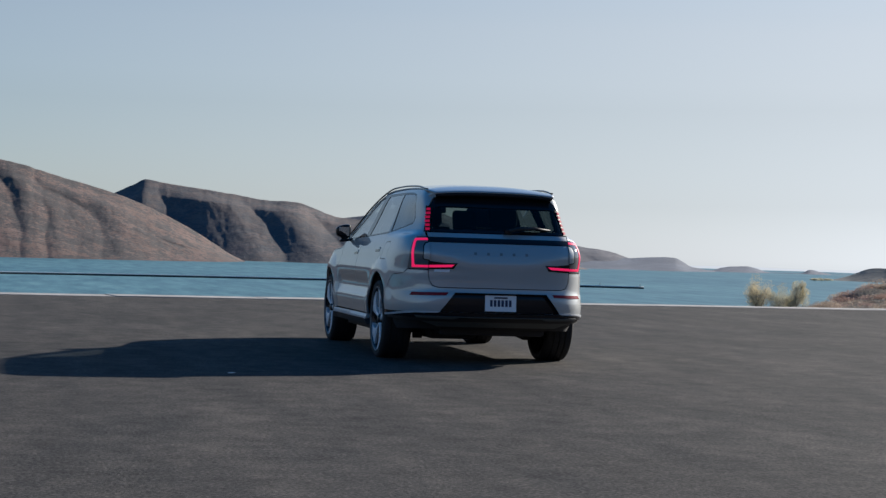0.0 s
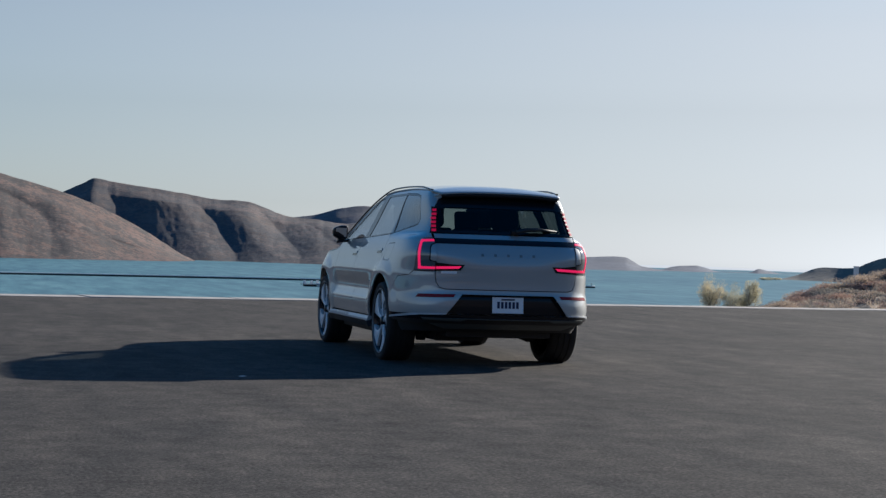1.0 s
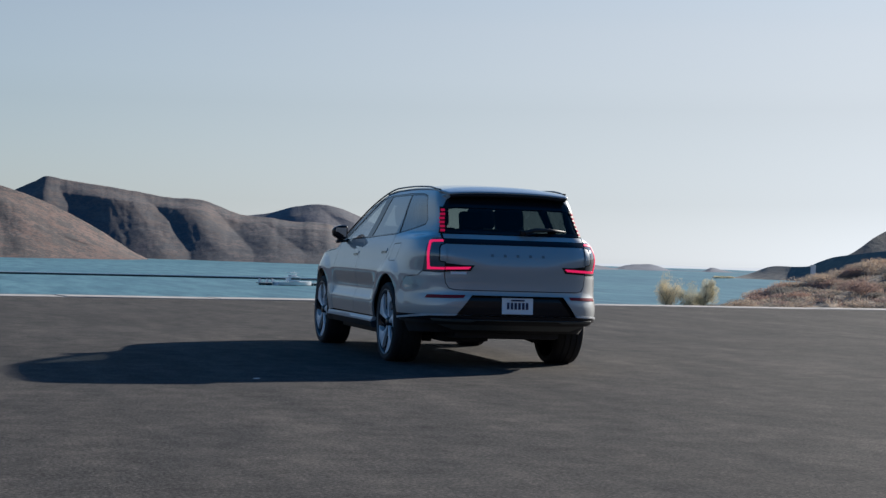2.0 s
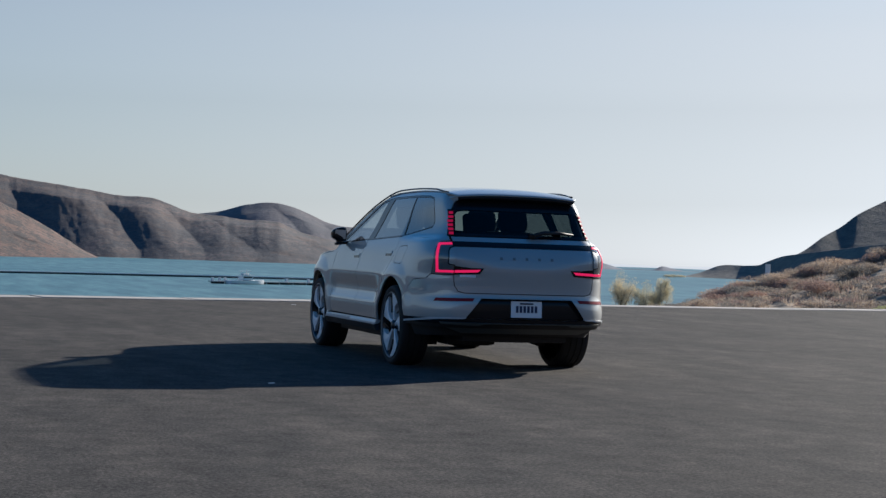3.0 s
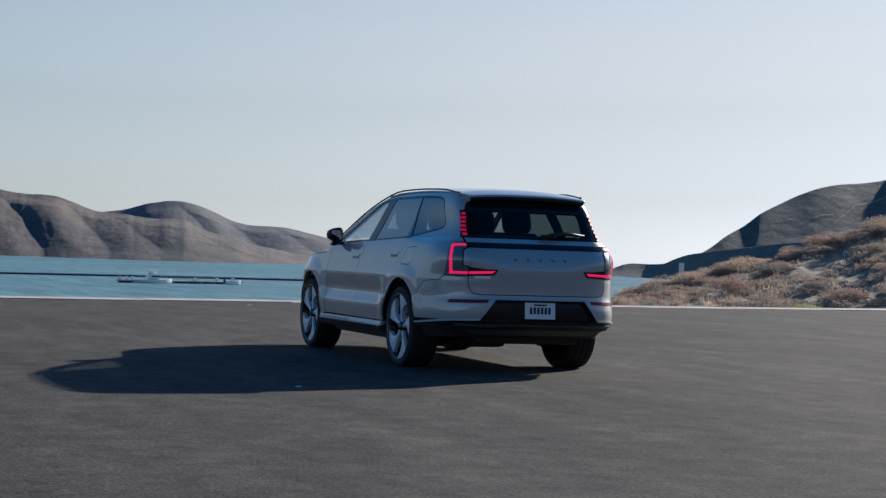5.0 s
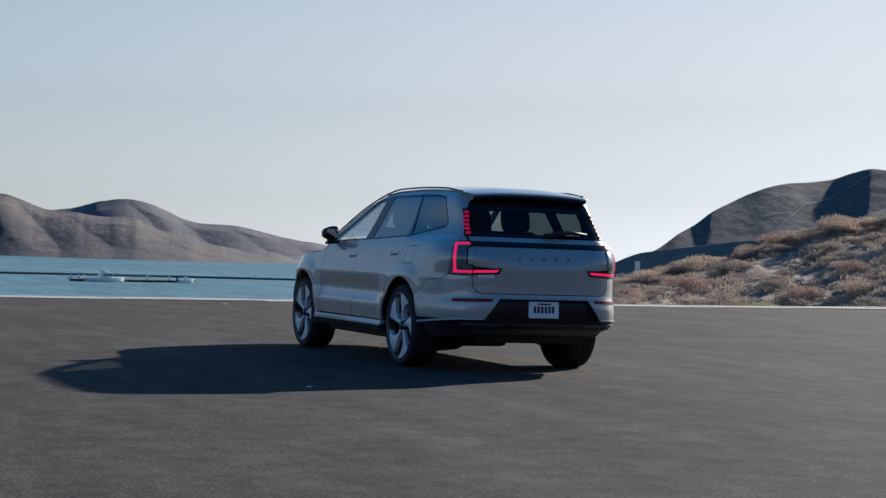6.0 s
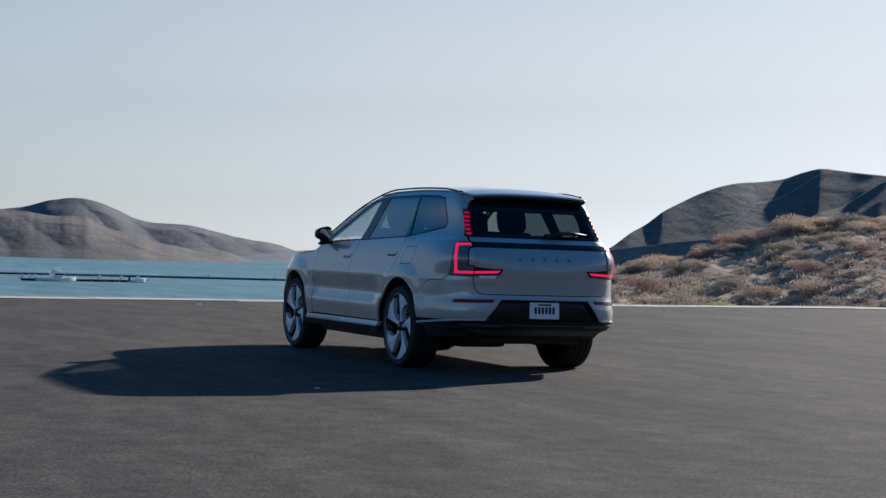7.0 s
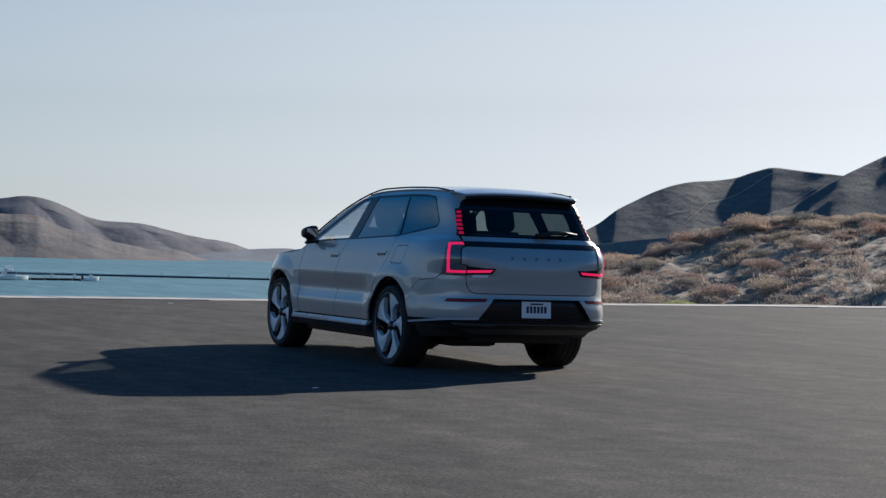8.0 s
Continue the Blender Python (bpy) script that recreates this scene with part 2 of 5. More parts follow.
def box(size, at=(0, 0, 0), bev=0.0, turn=(0, 0, 0), seg=2, bm=None):
    """A bevelled block, added to bm or to a new bmesh."""
    own = bmesh.new()
    bmesh.ops.create_cube(own, size=1.0)
    bmesh.ops.scale(own, vec=size, verts=own.verts[:])
    if bev:
        bmesh.ops.bevel(own, geom=own.edges[:], offset=bev, segments=seg, affect="EDGES", profile=0.7)
    own.transform(pose(*at, *turn))
    if bm is None:
        return own
    me = bpy.data.meshes.new("tmp")
    own.to_mesh(me)
    own.free()
    bm.from_mesh(me)
    bpy.data.meshes.remove(me)
    return bm


def lathe(profile, n=64, axis="x", closed=True):
    """A ring swept round the x axis: profile of (x, radius)."""
    verts, faces = [], []
    k = len(profile)
    for i in range(n):
        a = 2 * math.pi * i / n
        verts += [(x, r * math.cos(a), r * math.sin(a)) for x, r in profile]
    for i in range(n):
        j = (i + 1) % n
        for p in range(k if closed else k - 1):
            q = (p + 1) % k
            faces.append((i * k + p, j * k + p, j * k + q, i * k + q))
    return verts, faces


def tube(points, radius, n=8, squash=1.0):
    """A round bar along points."""
    verts, faces = [], []
    pts = [Vector(p) for p in points]
    for i, p in enumerate(pts):
        d = (pts[min(i + 1, len(pts) - 1)] - pts[max(i - 1, 0)]).normalized()
        u = d.cross(Vector((0, 0, 1)))
        u = (u if u.length > 1e-3 else Vector((1, 0, 0))).normalized()
        v = u.cross(d).normalized()
        r = radius[i] if isinstance(radius, (list, tuple)) else radius
        for k in range(n):
            a = 2 * math.pi * k / n
            verts.append(p + u * (r * math.cos(a)) + v * (r * squash * math.sin(a)))
    for i in range(len(pts) - 1):
        for k in range(n):
            m2 = (k + 1) % n
            faces.append((i * n + k, i * n + m2, (i + 1) * n + m2, (i + 1) * n + k))
    faces.append(tuple(range(n))[::-1])
    faces.append(tuple((len(pts) - 1) * n + k for k in range(n)))
    return verts, faces


def smoothstep(a, b, x):
    t = np.clip((x - a) / (b - a), 0, 1)
    return t * t * (3 - 2 * t)


# ---- the setting ----
EYE = (-6.0, -17.2, 1.09)
WATER_Z = -7.5


def value_noise(x, y, seed, octaves=5, gain=0.5, ridge=False):
    """Smooth noise on arrays, about -1 to 1."""
    total, amp, norm = np.zeros_like(x, dtype=float), 1.0, 0.0
    for o in range(octaves):
        rng = np.random.RandomState(seed * 31 + o)
        grid = rng.uniform(-1, 1, (64, 64))
        px, py = x * 2 ** o + 7.3 * o, y * 2 ** o + 3.1 * o
        ix, iy = np.floor(px).astype(int), np.floor(py).astype(int)
        fx, fy = px - ix, py - iy
        fx, fy = fx * fx * (3 - 2 * fx), fy * fy * (3 - 2 * fy)
        g = lambda a, b: grid[a % 64, b % 64]
        v = (g(ix, iy) * (1 - fx) + g(ix + 1, iy) * fx) * (1 - fy) + (g(ix, iy + 1) * (1 - fx) + g(ix + 1, iy + 1) * fx) * fy
        total += amp * ((1.15 - 2 * np.sqrt(v * v + 0.035)) if ridge else v)
        norm += amp
        amp *= gain
    return total / norm


def smooth_curve(points, x):
    """A smooth curve through a few points (monotone between them)."""
    px, py = np.array([p[0] for p in points], float), np.array([p[1] for p in points], float)
    h = np.diff(px)
    d = np.diff(py) / h
    m = np.concatenate(([d[0]], np.where(d[:-1] * d[1:] > 0, 2 * d[:-1] * d[1:] / np.where(d[:-1] + d[1:] == 0, 1, d[:-1] + d[1:]), 0), [d[-1]]))
    i = np.clip(np.searchsorted(px, x) - 1, 0, len(h) - 1)
    t = np.clip((x - px[i]) / h[i], 0, 1)
    return (2 * t**3 - 3 * t**2 + 1) * py[i] + (t**3 - 2 * t**2 + t) * h[i] * m[i] + (-2 * t**3 + 3 * t**2) * py[i + 1] + (t**3 - t**2) * h[i] * m[i + 1]


def grid_faces(rows, cols):
    i = np.arange(rows * cols).reshape(rows, cols)
    return np.stack((i[:-1, :-1], i[:-1, 1:], i[1:, 1:], i[1:, :-1]), -1).reshape(-1, 4).tolist()


def hill_range(name, crest, near, far, mat, label, seed, relief=6.0, width=0.6, lean=0.6, power=1.1, step=0.05, rows=90, base=WATER_Z - 2, spurs=()):
    """A range of hills seen from the lot: crest (bearing, height angle), its foot and crest at given distances; spurs stand out from the slope along lines of (bearing, height angle), steep on one flank, with gullies between them."""
    az = np.arange(crest[0][0], crest[-1][0] + step / 2, step)
    s = np.concatenate((np.linspace(0, 1, rows), np.linspace(1.03, 1.5, 10)))
    A, S = np.meshgrid(az, s)
    d_near, d_far = (smooth_curve(v, az) if isinstance(v, list) else np.full_like(az, v) for v in (near, far))
    crag = value_noise(az / width * 2.2, np.full_like(az, seed), seed + 3, 4, 0.6)
    top = EYE[2] + d_far * np.tan(np.radians(smooth_curve(crest, az))) - base + relief * 0.035 * crag
    D = d_near + (d_far - d_near) * S
    up = np.where(S <= 1, np.clip(S, 0, 1) ** power, 1 - 1.1 * (S - 1))
    Z = base + top * up
    height_angle = np.degrees(np.arctan2(Z - EYE[2], D))
    wander = 0.16 * value_noise(A * 1.1, S * 3.2 + seed, seed + 9, 3)
    ridges = np.zeros_like(A)
    for height, left, right, line in spurs:
        at = [float(np.interp(el, height_angle[:rows, int(np.clip(np.searchsorted(az, a), 0, len(az) - 1))], s[:rows])) for a, el in line]
        order = np.argsort(at)
        along, bearing = np.array(at)[order], np.array([a for a, el in line])[order]
        run = math.hypot(1.0, (line[-1][0] - line[0][0]) / (line[-1][1] - line[0][1]))
        u = (A + wander - np.interp(S, along, bearing)) / run
        u = np.where(u < 0, u / left, u / right)
        ends = 1 - smoothstep(along[-1] - 0.10, along[-1] + 0.25, S)
        ridges = np.maximum(ridges, ends * height * np.exp(-u * u))
    folds = value_noise(A / width + lean * 2.0 * (1 - S) + wander, S * 1.6 + seed, seed, 3, 0.45)
    fine = value_noise(A / width * 6 + lean * 6 * (1 - S), S * 9, seed + 5, 4, 0.6)
    fade = np.clip((1 - S) * 6, 0, 1)
    D = D - relief * fade * (ridges + 0.05 * folds + 0.04 * fine)
    X, Y = EYE[0] + D * np.sin(np.radians(A)), EYE[1] + D * np.cos(np.radians(A))
    ob = obj(name, np.stack((X, Y, Z), -1).reshape(-1, 3), grid_faces(len(s), len(az)), mat, smooth=True)
    tagged(ob, label, "hill", kind="structure")
    return lambda a, t: Vector([float(np.interp(t, s, [np.interp(a, az, M[i]) for i in range(len(s))])) for M in (X, Y, Z)])


def kerb_y(x):
    """The far edge of the lot."""
    return 15.95 + 0.19 * x + 0.0003 * np.clip(x, -60, 110) ** 2


def build_ground():
    """One sheet of land: the flat lot, a fall to the lake beyond its edge, dry land out to the horizon behind."""
    xs = np.concatenate((-np.geomspace(4500, 60, 24), np.linspace(-55, 110, 67), np.geomspace(116, 4500, 24)))
    off = np.concatenate((-np.geomspace(4500, 60, 22), np.linspace(-55, -1, 28), [-0.32, -0.3, 0.0, 0.3], np.linspace(1, 40, 40), np.geomspace(44, 400, 20)))
    X, O = np.meshgrid(xs, off)
    Y = kerb_y(X) + O
    drop = smoothstep(1.2, 30, O) * -9.5
    bearing = np.degrees(np.arctan2(X - EYE[0], np.maximum(Y - EYE[1], 1)))
    right = smoothstep(26.5, 31, bearing) * (1 - smoothstep(70, 130, O))
    spit = smoothstep(20.3, 22.3, bearing) * (1 - smoothstep(150, 185, O))
    drop = drop * (1 - 0.29 * spit)
    drop = drop * (1 - right) + right * (-2.3 * smoothstep(0.7, 16, O))
    Z = np.where(O > 0.2, drop, 0.0) + np.where(O > 1, 0.25 * value_noise(X * 0.2, Y * 0.2, 4), 0)
    ob = obj("ground", np.stack((X, Y, Z - 0.012), -1).reshape(-1, 3), grid_faces(len(off), len(xs)), DRY_LAND, smooth=True)
    tagged(ob, "dry bare land sloping down to the lake", "ground", kind="structure")


def build_lot():
    xs, off = np.linspace(-130, 150, 141), np.linspace(-150, -0.25, 60)
    X, O = np.meshgrid(xs, off)
    Y = kerb_y(X) + O
    Z = 0.012 * value_noise(X * 0.12, Y * 0.12, 9, 3) * smoothstep(6.0, 12.0, np.hypot(X, Y))
    ob = obj("pavement", np.stack((X, Y, Z), -1).reshape(-1, 3), grid_faces(len(off), len(xs)), ASPHALT, smooth=True)
    tagged(ob, "wide worn dark asphalt parking lot", "parking lot", kind="structure")


def build_kerb():
    """A low cast concrete kerb in lengths, with open joints."""
    rng = random.Random(5)
    first = tagged(new("kerb"), "low pale concrete kerb edging the asphalt lot", "kerb", kind="structure")
    x = -60.0
    while x < 100:
        x2 = x + 3.0
        a, b = Vector((x + 0.012, kerb_y(x), 0)), Vector((x2, kerb_y(x2), 0))
        d = (b - a)
        m = (a + b) / 2
        bm = box((d.length - 0.02, 1.0, 0.22), (0, 0, 0), 0.02)
        ob = part("kerb_stone", bm, KERB, first)
        ob.matrix_local = pose(m.x, m.y + 0.2, -0.094 + rng.uniform(-0.006, 0.008), 0, rng.uniform(-0.10, 0.10), math.degrees(math.atan2(d.y, d.x)))
        x = x2


def build_water():
    xs = np.concatenate((-np.geomspace(4700, 200, 30), np.linspace(-190, 400, 60), np.geomspace(410, 4700, 30)))
    ys = np.concatenate((np.linspace(10, 600, 60), np.linspace(620, 1420, 30)))
    X, Y = np.meshgrid(xs, ys)
    Z = np.full_like(X, WATER_Z)
    ob = obj("water", np.stack((X, Y, Z), -1).reshape(-1, 3), grid_faces(len(ys), len(xs)), WATER, smooth=True)
    tagged(ob, "rippled teal-blue lake water", "lake", kind="structure")


build_ground()
build_lot()
build_kerb()
build_water()

tan_hill = hill_range("hill", [(-40, 3.4), (-20, 3.9), (-8, 3.2), (-4, 3.0), (-1.67, 2.56), (-0.77, 2.38), (0.33, 2.05), (1.43, 1.78), (2.3, 1.52), (3.4, 1.10), (4.5, 0.58), (5.4, 0.05), (6.2, -0.42), (6.9, -0.72)],
           [(-40, 740), (-1.4, 745), (5.8, 795), (6.9, 830)], [(-40, 990), (-1.5, 880), (3, 880), (6.9, 860)], HILL_TAN, "dry tan hillside with scrub, sunlit on one flank, across the lake", 5, 9.5, 0.8, -0.9,
           spurs=[(0.7, 0.45, 0.8, [(-0.10, 1.42), (0.18, 0.97), (0.42, 0.56)]), (0.8, 0.55, 0.8, [(-1.1, 2.2), (-0.60, 1.4), (-0.50, 0.5)]),
                  (0.8, 0.60, 0.9, [(1.60, 1.32), (2.15, 0.94), (2.75, 0.40)]), (0.5, 0.40, 0.7, [(0.30, 1.25), (0.66, 0.98), (1.05, 0.59)]), (0.6, 0.8, 1.2, [(-0.2, 2.1), (1.20, 1.37), (3.0, 0.65), (4.2, 0.0), (5.6, -0.45)]),
                  (0.9, 0.8, 1.2, [(-3.4, 2.4), (-2.4, 1.2), (-1.6, 0.2)]), (0.9, 0.9, 1.4, [(-6.5, 2.6), (-5.2, 1.2), (-4.3, 0.1)])])
grey_hill = hill_range("hill", [(0.6, 0.2), (1.4, 1.1), (2.26, 1.62), (2.75, 1.86), (3.17, 2.07), (3.7, 1.98), (4.38, 1.89), (6.07, 1.66), (7.21, 1.51), (8.06, 1.48), (8.8, 1.28), (9.56, 1.02), (10.5, 0.94), (11.2, 0.85), (11.8, 0.85), (12.4, 0.81), (12.85, 0.62), (13.5, 0.40), (14.1, 0.30), (14.8, 0.06), (15.5, -0.05), (16.2, -0.16), (16.9, -0.16), (17.8, -0.42), (18.6, -0.55), (19.4, -0.64)],
           [(0.6, 925), (5, 905), (8.6, 890), (12, 868), (15, 890), (19.4, 1030)], [(0.6, 1040), (3.2, 1030), (9, 1010), (14, 980), (19.4, 1068)], HILL_GREY, "bare grey-brown mountain with folded flanks and scrub beside the lake", 7, 12.5, 0.9, -0.8,
           spurs=[(0.9, 0.6, 1.0, [(2.62, 1.75), (2.40, 1.45), (2.6, 1.1)]), (1.2, 1.5, 0.8, [(5.62, 1.55), (6.20, 1.0), (6.50, 0.40), (6.90, -0.38)]), (1.0, 0.9, 0.8, [(7.25, 1.40), (7.82, 1.01), (8.47, 0.48), (8.86, -0.03), (9.10, -0.30)]),
                  (0.8, 0.7, 0.8, [(9.50, 0.95), (9.94, 0.70), (10.71, -0.08)]), (0.9, 0.8, 0.9, [(10.7, 0.84), (11.52, 0.60), (12.47, 0.18), (13.53, -0.38)]), (0.7, 0.6, 0.7, [(12.2, 0.74), (12.9, 0.50), (13.6, 0.20), (14.6, -0.25)]), (0.7, 0.7, 0.8, [(14.0, 0.26), (15.0, -0.05), (16.2, -0.38)]), (0.6, 0.4, 0.6, [(15.8, -0.14), (16.6, -0.32), (17.4, -0.5)])])
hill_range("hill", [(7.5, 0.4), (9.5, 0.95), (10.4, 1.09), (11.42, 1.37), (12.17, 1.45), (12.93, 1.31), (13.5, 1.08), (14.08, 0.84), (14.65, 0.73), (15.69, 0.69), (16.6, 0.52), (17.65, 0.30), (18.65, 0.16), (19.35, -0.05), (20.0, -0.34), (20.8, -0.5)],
           1110, [(7.5, 1230), (14, 1220), (20.8, 1180)], HILL_MID, "grey-brown mountain ridge behind the nearer hills, haze tinted into its colour", 11, 8.0, 0.9, -0.8,
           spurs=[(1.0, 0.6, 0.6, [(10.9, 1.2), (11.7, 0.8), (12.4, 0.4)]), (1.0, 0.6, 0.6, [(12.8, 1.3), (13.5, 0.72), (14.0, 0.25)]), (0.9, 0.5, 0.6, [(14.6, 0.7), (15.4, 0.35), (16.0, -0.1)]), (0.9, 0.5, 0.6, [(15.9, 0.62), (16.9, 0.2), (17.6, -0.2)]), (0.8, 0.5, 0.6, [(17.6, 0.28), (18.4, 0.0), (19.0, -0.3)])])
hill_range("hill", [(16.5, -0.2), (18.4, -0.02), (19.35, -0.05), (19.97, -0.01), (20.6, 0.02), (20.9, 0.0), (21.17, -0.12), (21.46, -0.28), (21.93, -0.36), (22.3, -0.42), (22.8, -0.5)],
           1075, 1180, HILL_FAR, "low far hills along the lake, paled by haze in the colour", 13, 5.0, 0.7, base=-9)
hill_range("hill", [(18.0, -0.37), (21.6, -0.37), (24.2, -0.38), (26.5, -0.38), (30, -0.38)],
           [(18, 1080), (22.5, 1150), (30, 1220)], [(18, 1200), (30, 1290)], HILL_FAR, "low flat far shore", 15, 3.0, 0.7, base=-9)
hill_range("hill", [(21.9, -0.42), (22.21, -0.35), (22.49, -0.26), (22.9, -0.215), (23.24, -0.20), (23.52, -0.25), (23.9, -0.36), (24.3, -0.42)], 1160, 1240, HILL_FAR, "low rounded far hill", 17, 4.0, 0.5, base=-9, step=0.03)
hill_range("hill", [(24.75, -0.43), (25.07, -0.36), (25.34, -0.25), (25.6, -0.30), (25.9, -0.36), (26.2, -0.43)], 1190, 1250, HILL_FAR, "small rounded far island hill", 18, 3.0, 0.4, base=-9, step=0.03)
hill_range("backdrop", [(14, -0.2), (18, -0.18), (21, -0.24), (23, -0.22), (25.5, -0.25), (28, -0.2), (32, -0.2)], 1330, 1760, HAZE, "faint land on the horizon, its haze put in as a glow", 20, 1.0, 2.0, base=-9, step=0.2)
hill_range("hill", [(25.3, -0.72), (25.98, -0.57), (26.57, -0.42), (26.89, -0.29), (27.2, -0.17), (27.52, -0.125), (28.03, -0.135), (28.47, -0.105), (28.81, 0.04), (29.3, 0.22), (30.0, 0.34), (31.11, 0.505), (32.5, 0.71), (34, 0.85), (37, 1.0), (50, 0.8)],
           [(25.3, 850), (26.1, 835), (28.1, 820), (31, 740), (50, 560)], [(25.3, 862), (27, 868), (29, 835), (31, 792), (50, 620)], HILL_DARK, "dark scrub-covered headland with a flat terrace", 19, 2.0, 0.5, base=-9)
big_hill = hill_range("hill", [(28.2, -0.3), (29.3, 0.10), (29.88, 0.38), (30.11, 0.54), (30.56, 0.90), (31.1, 1.23), (31.64, 1.66), (32.2, 1.97), (32.88, 2.31), (33.59, 2.57), (34.2, 2.69), (34.75, 2.73), (35.5, 2.84), (36.2, 3.08), (36.8, 3.22), (37.35, 3.17), (37.9, 3.11), (38.99, 3.01), (41, 2.7), (46, 2.9), (70, 2.5)],
           830, [(28.2, 852), (29.3, 864), (31.6, 930), (33, 966), (36.8, 1016), (39, 1004), (70, 985)], HILL_SAGE, "large grey-green scrub hill above the headland", 23, 1.2, 0.9, 0.5,
           spurs=[(1.6, 1.4, 0.6, [(36.7, 3.05), (35.9, 2.7), (34.9, 2.2), (33.8, 1.85), (33.0, 1.25), (32.2, 0.75)]), (1.4, 1.4, 0.6, [(39.4, 2.7), (38.2, 2.2), (37.0, 1.5)]), (0.4, 0.9, 0.5, [(34.7, 2.6), (33.9, 2.1), (33.2, 1.75)])])
hill_range("hill", [(35.4, 1.0), (36.62, 1.72), (37.35, 1.97), (38.06, 2.42), (38.95, 2.99), (39.31, 3.18), (39.84, 3.45), (40.4, 3.72), (42, 4.3), (46, 5.0), (55, 4.0), (75, 3.0)],
           530, [(35.4, 582), (38.95, 649), (40.4, 679), (46, 737), (75, 650)], HILL_SAGE, "steep dark scrub hill", 29, 1.0, 0.9, 0.5,
           spurs=[(1.3, 1.4, 0.6, [(41.0, 3.6), (39.9, 3.0), (38.8, 2.3)]), (1.3, 1.4, 0.6, [(43.5, 4.0), (42.0, 3.0), (40.8, 2.2)])])
# never in view: added hills, tallest to the south to darken the tailgate
hill_range("hill", [(-181, 17.0), (-150, 13.0), (-120, 4.6), (-90, 2.2), (-65, 2.6), (-39, 3.5)], 260, 420, HILL_GREY, "unseen scrub hills added behind the lot to shape the car's reflections", 37, 8.0, 9, 3, step=0.6, base=-2)
hill_range("hill", [(74, 3.4), (100, 5.0), (140, 13.0), (179, 17.0)], 260, 420, HILL_GREY, "unseen scrub hills added behind the lot to shape the car's reflections", 39, 8.0, 9, 3, step=0.6, base=-2)


def build_path(name, hill, points, width):
    """A worn pale footpath lying on a hill, by bearing and share of the slope."""
    fine = [(np.interp(t, range(len(points)), [p[0] for p in points]), np.interp(t, range(len(points)), [p[1] for p in points])) for t in np.linspace(0, len(points) - 1, 12 * len(points))]
    verts = []
    for i, (a, t) in enumerate(fine):
        w = width * (0.6 + 0.5 * math.sin(i * 0.7) ** 2)
        verts += [hill(a, t) + Vector((0, -0.35, 0.25)), hill(a, t + w) + Vector((0, -0.35, 0.25))]
    ob = obj(name, verts, [(2 * i, 2 * i + 1, 2 * i + 3, 2 * i + 2) for i in range(len(fine) - 1)], PATH_SOIL, smooth=True)
    tagged(ob, "worn pale footpath on the hillside", "footpath", kind="structure")


build_path("footpath", big_hill, [(37.1, 0.97), (36.6, 0.93), (36.0, 0.86), (35.3, 0.80), (34.7, 0.78), (34.2, 0.66), (33.6, 0.52), (33.0, 0.43), (32.3, 0.30)], 0.008)
build_path("footpath", big_hill, [(38.6, 0.93), (38.0, 0.82), (37.4, 0.70), (36.9, 0.58)], 0.008)
build_path("footpath", big_hill, [(33.3, 0.70), (33.7, 0.71), (34.0, 0.70)], 0.010)
build_path("shore_track", tan_hill, [(-0.2, 0.040), (1.0, 0.040), (2.4, 0.045), (3.8, 0.055), (4.6, 0.070)], 0.005)
build_path("shore_track", grey_hill, [(6.4, 0.060), (8.0, 0.062), (9.6, 0.064), (11.0, 0.068), (12.0, 0.075)], 0.004)

# the shrub-covered bank beside the lot
BANK_CREST = [(24.5, -2.3), (25.87, -1.95), (27.44, -1.32), (28.36, -0.96), (29.2, -0.72), (30.1, -0.42), (31.2, -0.10), (32.05, 0.14), (33.0, 0.46), (34.0, 0.78), (34.7, 1.08), (35.6, 1.26), (36.75, 1.36), (37.5, 1.46), (38.56, 1.44), (39.76, 1.56), (46, 1.8), (60, 2.4), (80, 2.0)]
BANK_NEAR = [(24.5, 112), (34, 108), (40, 92), (60, 78), (80, 74)]
BANK_FAR = [(24.5, 138), (34, 148), (40, 142), (60, 124), (80, 118)]


def bank_height(az, d):
    """The bank's height at a bearing and distance from the eye's mean place."""
    near, far = smooth_curve(BANK_NEAR, az), smooth_curve(BANK_FAR, az)
    s = (d - near) / (far - near)
    base = -2.2
    top = EYE[2] + far * np.tan(np.radians(smooth_curve(BANK_CREST, az))) - base
    up = np.where(s <= 1, np.clip(s, 0, 1) ** 0.9, 1 - 0.5 * (s - 1) ** 2)
    gul = value_noise(az * 0.62 - 2.6 * s, s * 1.1, 41, 4, 0.5, True)
    return base + top * up + np.clip(np.sin(np.pi * np.clip(s, 0, 1)), 0, 1) * 0.42 * (gul - 0.3) + 0.16 * value_noise(az * 2.3, d * 0.16, 43, 4) + 0.20 * value_noise(az * 1.5 - d * 0.13, d * 0.55 + az * 0.3, 47, 4, 0.6, True)


